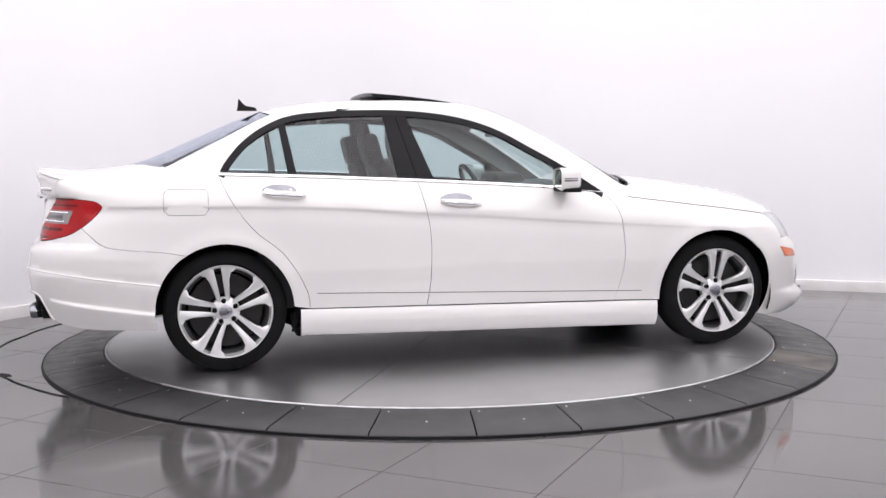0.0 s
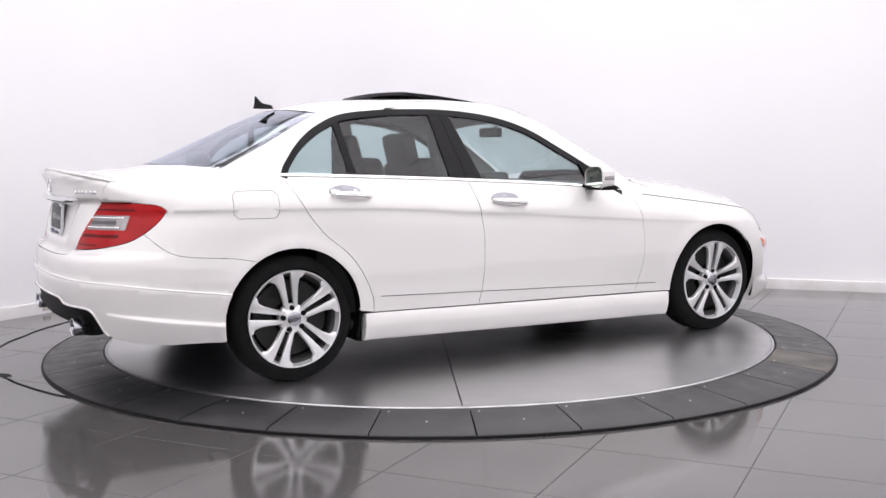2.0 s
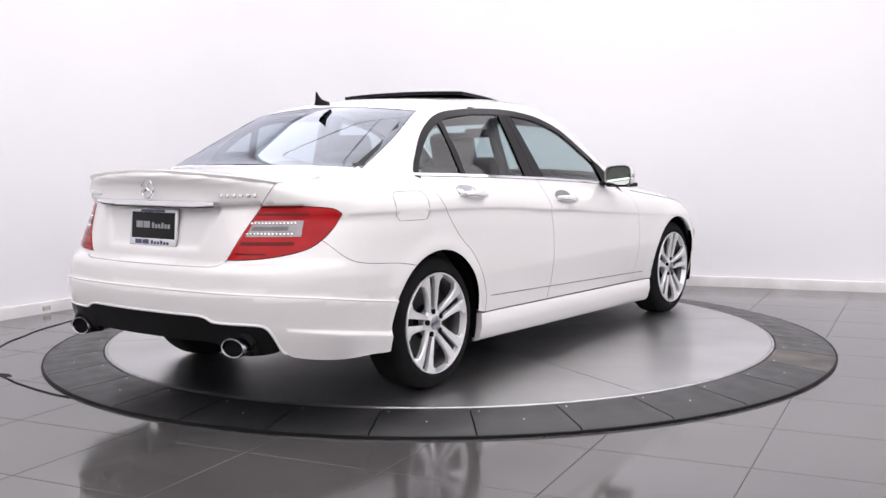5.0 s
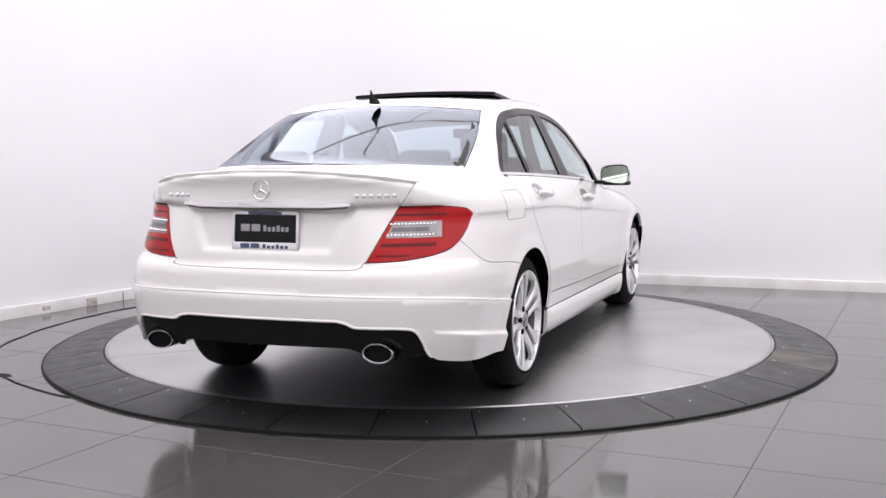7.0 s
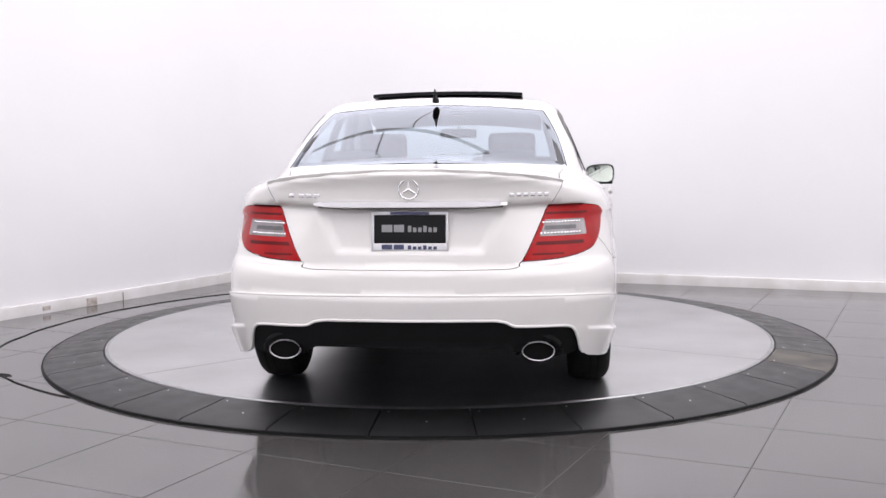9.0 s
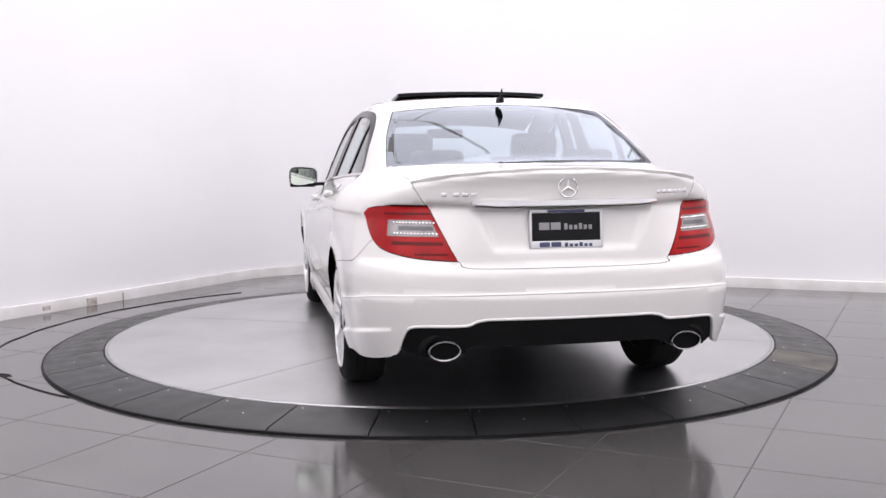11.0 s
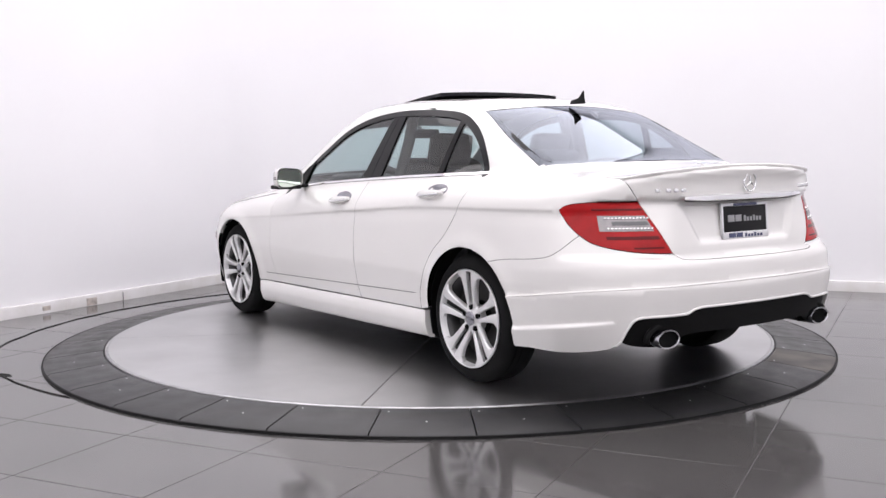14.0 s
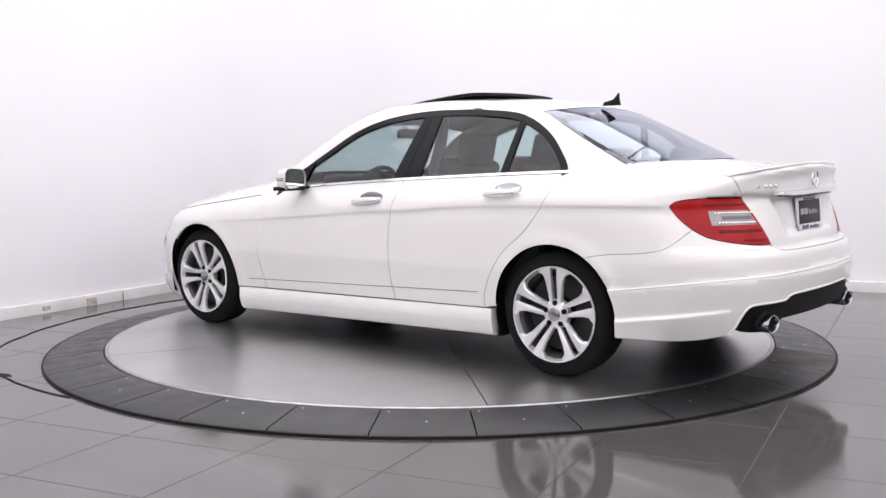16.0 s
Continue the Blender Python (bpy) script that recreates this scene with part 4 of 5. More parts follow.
def build_glass(car):
    dlo = chain(GLASS_EDGE, GLASS_TOP, flip(BELT_F), flip(BELT_R))
    ribbon("window_frame", chain(flip(BELT_F), flip(BELT_R))[::-1], SIDE, 0.012, CHROME, car, lift=0.0045, label="bright chrome belt strip", thick=0.01)
    fr = chain(GLASS_EDGE, GLASS_TOP)
    ribbon("window_frame", [q for q in fr], SIDE, -0.032, GLOSSBLACK, car, lift=0.002, thick=0.02)
    # glass panes, set in a little
    def pane(nm, pts):
        line = chain(*[spline(at(0.7, *seg), 6) for seg in pts])
        for ob in skin(nm, line, SIDE, WINDOW, car, lift=-0.004, step=0.06, mirror=True, thick=False):
            ob.visible_shadow = False
    pane("quarter_window", [((0.02, 1.02), (0.062, 1.09), (0.15, 1.18), (0.30, 1.275)), ((0.30, 1.275), (0.345, 1.00)), ((0.345, 1.00), (0.02, 1.02))])
    pane("rear_door_window", [((0.33, 1.29), (0.42, 1.312), (0.62, 1.328), (0.875, 1.333)), ((0.875, 1.333), (0.935, 0.975)), ((0.935, 0.975), (0.385, 1.0)), ((0.385, 1.0), (0.33, 1.29))])
    pane("front_door_window", [((0.985, 1.332), (1.12, 1.318), (1.30, 1.283), (1.48, 1.225), (1.67, 1.122), (1.83, 1.032)), ((1.83, 1.032), (1.875, 0.915)), ((1.875, 0.915), (1.12, 0.965)), ((1.12, 0.965), (0.985, 1.332))])
    # black pillars
    def pillar(nm, pts, mt=GLOSSBLACK, lf=0.001):
        skin(nm, [np.array(q, float) for q in at(0.7, *pts)], SIDE, mt, car, lift=lf, step=0.05, mirror=True)
    pillar("quarter_bar", ((0.30, 1.30), (0.335, 1.30), (0.39, 0.995), (0.345, 0.995)))
    pillar("door_pillar", ((0.865, 1.345), (0.928, 1.345), (1.03, 0.968), (0.925, 0.972)))
    pillar("door_pillar", ((0.931, 1.345), (0.985, 1.345), (1.125, 0.963), (1.033, 0.968)))
    pillar("mirror_sail", ((1.80, 1.068), (1.893, 1.027), (2.095, 0.889), (1.87, 0.910)), PLASTIC, 0.006)
    # windscreen and rear window
    ws = spline([(1.645, 0.54, 0), (1.69, 0.36, 0), (1.715, 0.0, 0), (1.69, -0.36, 0), (1.645, -0.54, 0)], 6)[:-1] + spline([(1.645, -0.54, 0), (2.0, -0.635, 0), (2.24, -0.69, 0)], 6)[:-1] + spline([(2.24, -0.69, 0), (2.31, -0.3, 0), (2.325, 0, 0), (2.31, 0.3, 0), (2.24, 0.69, 0)], 6)[:-1] + spline([(2.24, 0.69, 0), (2.0, 0.635, 0), (1.645, 0.54, 0)], 6)[:-1]
    a = skin("windscreen", ws, TOP, WINDOW, car, lift=-0.002, step=0.06, thick=False)
    rg = spline([(0.266, -0.543, 0), (0.238, -0.36, 0), (0.228, 0, 0), (0.238, 0.36, 0), (0.266, 0.543, 0)], 6)[:-1] + spline([(0.266, 0.543, 0), (0.0, 0.613, 0), (-0.29, 0.653, 0)], 6)[:-1] + spline([(-0.29, 0.653, 0), (-0.35, 0.55, 0), (-0.44, 0.28, 0), (-0.47, 0, 0), (-0.44, -0.28, 0), (-0.35, -0.55, 0), (-0.29, -0.653, 0)], 6)[:-1] + spline([(-0.29, -0.653, 0), (0.0, -0.613, 0), (0.266, -0.543, 0)], 6)[:-1]
    b = skin("rear_window", rg, TOP, BACKGLASS, car, lift=-0.001, step=0.05, thick=False)
    a.visible_shadow = b.visible_shadow = False
    ribbon("rear_window_band", rg, TOP, 0.035, GLOSSBLACK, car, lift=-0.0015, closed=True, mirror=False, thick=0.004)


# ---------------------------------------------------------------- wheels
def wheel_at(car, x, y, side, turn):
    """A wheel whose face looks along +y (side 1) or -y (side -1)."""
    m = pose(x, y, 0.315) @ (pose(0, 0, 0) if side > 0 else pose(0, 0, 0, 0, 0, 180))
    bm = bmesh.new()
    # profile of (radius, distance along the axle; 0 is the outer face)
    lathe(bm, [(0.208, -0.20), (0.232, -0.205), (0.30, -0.20), (0.312, -0.185), (0.316, -0.165), (0.3165, -0.11), (0.316, -0.06), (0.311, -0.035), (0.297, -0.018), (0.275, -0.006), (0.252, -0.004), (0.243, -0.010), (0.237, -0.016), (0.225, -0.03)], 72, axis="Y", closed=False, m=m)
    tyre = cpart("wheel", bm, TYRE, car, "black low-profile tyre on a silver alloy rim")
    # near-black bands laid on the tread, painted as the shade in its grooves
    for k, r in enumerate((0.10, 0.065)):
        bm = bmesh.new()
        lathe(bm, [(0.3168, -r - 0.006), (0.3172, -r - 0.004), (0.3172, -r + 0.004), (0.3168, -r + 0.006)], 60, axis="Y", closed=False, m=m)
        part("tread_groove_shade", bm, GAPS, tyre)
    bm = bmesh.new()
    lathe(bm, [(0.242, -0.006), (0.239, 0.000), (0.233, -0.001), (0.229, -0.012), (0.223, -0.03)], 72, axis="Y", closed=False, m=m)
    part("rim", bm, ALLOY, tyre, "silver alloy rim")
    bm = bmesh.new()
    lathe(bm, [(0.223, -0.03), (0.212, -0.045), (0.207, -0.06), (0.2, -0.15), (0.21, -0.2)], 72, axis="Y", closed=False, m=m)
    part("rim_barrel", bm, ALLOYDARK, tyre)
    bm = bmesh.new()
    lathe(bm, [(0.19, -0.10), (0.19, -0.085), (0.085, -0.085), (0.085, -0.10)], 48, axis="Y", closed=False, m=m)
    part("brake_disc", bm, DISC, tyre, "iron brake disc, coloured darker for the shade behind the spokes")
    # black sheet added behind the disc, standing for the shade in there
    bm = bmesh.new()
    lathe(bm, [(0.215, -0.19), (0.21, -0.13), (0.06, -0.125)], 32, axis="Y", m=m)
    part("wheel_back_shade", bm, GAPS, tyre)
    # five pairs of spokes
    for k in range(5):
        for s in (-1, 1):
            bm = bmesh.new()
            # (radius, inner edge, outer edge) across, and face height
            st = [(0.045, 0.0125, 0.030, -0.024), (0.075, 0.013, 0.036, -0.019), (0.12, 0.0145, 0.043, -0.012), (0.16, 0.016, 0.050, -0.007), (0.195, 0.0175, 0.064, -0.003), (0.218, 0.0185, 0.082, -0.002), (0.234, 0.019, 0.096, -0.003)]
            top = []
            for r, a, b, hh in st:
                row = []
                for f, dh in ((0.0, -0.022), (0.0, -0.004), (0.18, 0.0), (0.82, 0.0), (1.0, -0.006), (1.0, -0.024)):
                    w = a + (b - a) * f
                    rr = math.sqrt(max(r * r - (w * w if r > 0.2 else 0), 1e-6))
                    row.append(bm.verts.new((s * w, hh + dh, rr)))
                top.append(row)
            for p, q in zip(top, top[1:]):
                for j in range(5):
                    bm.faces.new((p[j], q[j], q[j + 1], p[j + 1]))
                bm.faces.new((p[5], q[5], q[0], p[0]))
            bm.faces.new(top[0])
            bm.faces.new(top[-1])
            bmesh.ops.recalc_face_normals(bm, faces=bm.faces)
            bmesh.ops.transform(bm, verts=bm.verts, matrix=m @ Euler((0, radians(turn + 72 * k), 0)).to_matrix().to_4x4())
            part("spoke", bm, ALLOY, tyre)
    bm = bmesh.new()
    lathe(bm, [(0.075, -0.06), (0.072, -0.032), (0.062, -0.024), (0.04, -0.021), (0.036, -0.019), (0.036, -0.016)], 40, axis="Y", m=m)
    part("hub", bm, ALLOY, tyre)
    bm = bmesh.new()
    lathe(bm, [(0.034, -0.02), (0.034, -0.012), (0.030, -0.009), (0.012, -0.007)], 32, axis="Y", m=m)
    part("centre_cap", bm, FRAME, tyre, "grey centre cap with a raised emblem")
    # bolt holes: black caps on the hub stand for the shade in them
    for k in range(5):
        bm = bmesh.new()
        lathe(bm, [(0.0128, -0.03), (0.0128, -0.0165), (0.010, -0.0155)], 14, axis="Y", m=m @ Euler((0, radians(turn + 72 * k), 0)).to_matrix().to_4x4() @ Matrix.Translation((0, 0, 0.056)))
        part("bolt_hole_shade", bm, GAPS, tyre, "dark cap painted for the shade in a bolt hole")
    return tyre


def build_wheels(car):
    for x, turn in ((0.0, 0), (2.76, 19)):
        wheel_at(car, x, 0.868, 1, turn)
        wheel_at(car, x, -0.868, -1, 9.5 if x == 0 else -5.5)
    # dark wheel housings
    for x in (0.0, 2.76):
        for s in (1, -1):
            bm = bmesh.new()
            rows = []
            for k in range(25):
                a = radians(-20 + 207 * k / 24)
                rows.append([bm.verts.new((x + r * math.cos(a), s * y, 0.315 + r * math.sin(a))) for r, y in ((0.353, 0.85), (0.375, 0.83), (0.375, 0.60), (0.05, 0.58))])
            for a, b in zip(rows, rows[1:]):
                for j in range(3):
                    bm.faces.new((a[j], b[j], b[j + 1], a[j + 1]))
            bmesh.ops.recalc_face_normals(bm, faces=bm.faces)
            cpart("wheel_housing", bm, GAPS, car)


# ---------------------------------------------------------------- underbody and cabin
def build_under(car):
    bm = bmesh.new()
    box(bm, 0.36, 2.40, -0.80, 0.80, 0.155, 0.22, 0.02)
    box(bm, -0.80, 0.36, -0.55, 0.55, 0.30, 0.45, 0.05)
    box(bm, 2.40, 3.30, -0.58, 0.58, 0.17, 0.40, 0.05)
    cpart("underbody", bm, GAPS, car, "dark underbody")


def build_rear_details(car):
    # black diffuser insert
    top = spline([(-1.0, 0.0, 0.446), (-1.0, 0.345, 0.447)], 6) + spline([(-1.0, 0.345, 0.447), (-0.99, 0.385, 0.439), (-0.985, 0.415, 0.425), (-0.97, 0.45, 0.422), (-0.93, 0.60, 0.42), (-0.90, 0.645, 0.407), (-0.885, 0.675, 0.362), (-0.87, 0.70, 0.307)], 5)[1:]
    low = spline([(-0.87, 0.70, 0.307), (-0.90, 0.66, 0.285), (-0.93, 0.50, 0.282), (-0.95, 0.40, 0.322), (-1.0, 0.34, 0.325), (-1.0, 0.0, 0.325)], 5)
    half = chain(top, low)[:-1]
    whole = half + [q * np.array((1, -1, 1)) for q in flip(half)][:-1]
    skin("diffuser", whole, LOWTAIL, PLASTIC, car, lift=-0.012, step=0.025, depth=0.03, label="matt black lower bumper insert")
    for s in (1, -1):
        bm = bmesh.new()
        for ro, ri in ((1.0, 1.0),):
            prof = [(0.92, 0.25), (1.0, 0.02), (1.0, 0.0), (0.96, -0.004), (0.90, 0.0), (0.86, 0.03), (0.86, 0.14)]
            rings = []
            for f, dx in prof:
                rings.append([bm.verts.new((-0.982 + dx, s * 0.522 + 0.069 * f * math.cos(2 * math.pi * i / 36), 0.318 + 0.041 * f * math.sin(2 * math.pi * i / 36))) for i in range(36)])
            for a, b in zip(rings, rings[1:]):
                for i in range(36):
                    bm.faces.new((a[i], a[(i + 1) % 36], b[(i + 1) % 36], b[i]))
            bm.faces.new(rings[-1])
        bmesh.ops.recalc_face_normals(bm, faces=bm.faces)
        pipe = cpart("exhaust_tip", bm, FRAME, car, "oval dark chrome exhaust tip with a bright lip")
        bm = bmesh.new()
        tube(bm, [(-0.982, s * 0.522 + 0.065 * math.cos(2 * math.pi * i / 36), 0.318 + 0.0385 * math.sin(2 * math.pi * i / 36)) for i in range(36)], 0.0028, 8, closed=True)
        part("lip", bm, SATIN, pipe, "bright chrome lip")
        bm = bmesh.new()
        tube(bm, [(-0.945 + 0.05 * (i / 17 - 0.5) ** 2, s * 0.522 + 0.088 * math.cos(math.pi * (i / 17 * 1.2 - 0.1)), 0.316 + 0.060 * math.sin(math.pi * (i / 17 * 1.2 - 0.1))) for i in range(18)], 0.014, 8)
        cpart("exhaust_surround", bm, PLASTIC, car)
        # black plug near the mouth stands for the shade within the pipe
        bm = bmesh.new()
        vs = [bm.verts.new((-0.968, s * 0.522 + 0.0605 * math.cos(2 * math.pi * i / 24), 0.318 + 0.0358 * math.sin(2 * math.pi * i / 24))) for i in range(24)]
        vs2 = [bm.verts.new((-0.91, v.co.y, v.co.z)) for v in vs]
        bm.faces.new(vs)
        for i in range(24):
            bm.faces.new((vs[i], vs[(i + 1) % 24], vs2[(i + 1) % 24], vs2[i]))
        part("pipe_shade", bm, GAPS, pipe)
    # chrome grip bar over the plate
    bm = bmesh.new()
    rows = []
    for k in range(33):
        y = -0.396 + 0.792 * k / 32
        e = max(0.0, abs(y) - 0.29) / 0.096
        x = -0.969 + 0.13 * y * y + 0.066 * float(wave(np.array(abs(y) - 0.5), 0.06))
        zt, zb = 0.926 - 0.003 * e, 0.900 + 0.006 * e
        rows.append([bm.verts.new(c) for c in ((x + 0.04, y, zt), (x - 0.006, y, zt), (x - 0.010, y, zt - 0.003), (x - 0.012, y, zb + 0.004), (x - 0.008, y, zb), (x + 0.04, y, zb + 0.002))])
    for a, b in zip(rows, rows[1:]):
        for j in range(5):
            bm.faces.new((a[j], b[j], b[j + 1], a[j + 1]))
    bm.faces.new(rows[0])
    bm.faces.new(rows[-1])
    bmesh.ops.recalc_face_normals(bm, faces=bm.faces)
    cpart("boot_grip", bm, CHROME, car, "chrome grip bar above the plate")
    # thin dark bar put in as the shade below the grip
    bm = bmesh.new()
    tube(bm, [(-0.962 + 0.13 * y * y + 0.066 * float(wave(np.array(abs(y) - 0.5), 0.06)), y, 0.8965 + 0.006 * max(0.0, abs(y) - 0.29) / 0.096) for y in np.linspace(-0.38, 0.38, 25)], 0.0038, 6)
    cpart("grip_shade", bm, SEAM, car, "dark strip painted for the shade under the grip bar")
    # plate with its frame
    bm = bmesh.new()
    pm = Matrix.Translation((-0.943, 0.0, 0.803)) @ pose(0, 0, 0, 0, 4.5, 0)
    box(bm, -0.006, 0.008, -0.150, 0.150, -0.074, 0.074, 0.004, pm)
    plate = cpart("plate", bm, PLATE, car, "black dealer plate with grey bars of print")
    bm = bmesh.new()
    for b0 in ((-0.158, 0.158, 0.066, 0.080), (-0.158, 0.158, -0.080, -0.050), (-0.158, -0.147, -0.080, 0.080), (0.147, 0.158, -0.080, 0.080)):
        box(bm, -0.010, 0.004, b0[0], b0[1], b0[2], b0[3], 0.003, pm)
    part("plate_frame", bm, SILVERFRAME, plate, "shiny plate frame")
    # two block bars and a run of slanted ones, once in grey on the plate and once in dark print on the frame
    for z0, z1, x0, mt in ((-0.004, 0.026, -0.008, GREYPRINT), (-0.075, -0.055, -0.012, BLUEPRINT)):
        for y0, y1 in ((0.072, 0.116), (0.024, 0.066)):
            bm = bmesh.new()
            box(bm, x0, x0 + 0.004, y0, y1, z0, z1, 0.001, pm)
            part("print_bar", bm, mt, plate)
        for k in range(6):
            y = 0.008 - k * 0.021
            bm = bmesh.new()
            box(bm, x0, x0 + 0.004, y - 0.014, y, z0, z0 + (z1 - z0) * (0.85 if k in (0, 3) else 0.62), 0.001, pm)
            part("print_bar", bm, mt, plate)
    bm = bmesh.new()
    box(bm, -0.012, -0.008, -0.08, 0.08, 0.067, 0.078, 0.001, pm)
    part("print_bar", bm, BLUEPRINT, plate)
    # round emblem: ring and three plain rays
    bm = bmesh.new()
    c = Vector((-0.972, 0.0, 0.975))
    tube(bm, [(c.x - 0.002 , 0.040 * math.cos(2 * math.pi * k / 36), c.z + 0.040 * math.sin(2 * math.pi * k / 36)) for k in range(36)], 0.0038, 8, closed=True)
    for a in (90, 210, 330):
        tube(bm, [(c.x - 0.003, 0, c.z), (c.x - 0.002, 0.036 * math.cos(radians(a)), c.z + 0.036 * math.sin(radians(a)))], [0.006, 0.0015], 6)
    cpart("emblem", bm, CHROME, car, "round chrome emblem")
    # badges drawn as plain chrome bars
    for y0, n, w in ((0.50, 4, 0.026), (-0.415, 6, 0.020)):
        for k in range(n):
            bm = bmesh.new()
            y = y0 - k * (w + 0.008) - (0.012 if n == 4 and k > 0 else 0)
            x = -0.962 + 0.13 * y * y + 0.10 * y ** 4 + 0.066 * float(wave(np.array(abs(y) - 0.5), 0.06))
            box(bm, x - 0.004, x + 0.01, y - w / 2, y + w / 2, 0.941, 0.957, 0.003)
            cpart("badge_bar", bm, CHROME, car, "small chrome badge bar")
    # antenna fin
    bm = bmesh.new()
    rows = []
    for k, (z, x0, x1, w) in enumerate(((1.372, 0.115, 0.235, 0.018), (1.392, 0.12, 0.225, 0.015), (1.402, 0.122, 0.172, 0.009), (1.420, 0.124, 0.150, 0.006), (1.440, 0.126, 0.134, 0.003))):
        rows.append([bm.verts.new(((x0 + x1) / 2 + (x1 - x0) / 2 * math.cos(2 * math.pi * i / 16), w * math.sin(2 * math.pi * i / 16), z)) for i in range(16)])
    for a, b in zip(rows, rows[1:]):
        for i in range(16):
            bm.faces.new((a[i], a[(i + 1) % 16], b[(i + 1) % 16], b[i]))
    bm.faces.new(rows[-1])
    bmesh.ops.recalc_face_normals(bm, faces=bm.faces)
    cpart("antenna_fin", bm, PLASTIC, car, "small black roof antenna fin")
    # tilted glass sunroof
    bm = bmesh.new()
    n = 10
    rows = []
    for k in range(n + 1):
        x = 0.83 + 0.47 * k / n
        zc = 1.466 + (1.416 - 1.466) * k / n + 0.006 * math.sin(math.pi * k / n)
        rows.append([(x + (0.02 * (y / 0.43) ** 4 if k == 0 else 0), y, zc - 0.06 * y * y) for y in np.linspace(-0.43, 0.43, 13)])
    V = [[bm.verts.new(q) for q in r] for r in rows]
    W = [[bm.verts.new((q[0], q[1], q[2] - 0.018)) for q in r] for r in rows]
    for i in range(n):
        for j in range(12):
            bm.faces.new((V[i][j], V[i + 1][j], V[i + 1][j + 1], V[i][j + 1]))
            bm.faces.new((W[i][j], W[i][j + 1], W[i + 1][j + 1], W[i + 1][j]))
    for j in range(12):
        bm.faces.new((V[0][j], V[0][j + 1], W[0][j + 1], W[0][j]))
        bm.faces.new((V[n][j], W[n][j], W[n][j + 1], V[n][j + 1]))
    for i in range(n):
        bm.faces.new((V[i][0], W[i][0], W[i + 1][0], V[i + 1][0]))
        bm.faces.new((V[i][12], V[i + 1][12], W[i + 1][12], W[i][12]))
    bmesh.ops.recalc_face_normals(bm, faces=bm.faces)
    cpart("sunroof", bm, GLOSSBLACK, car, "tilted open black glass sunroof")


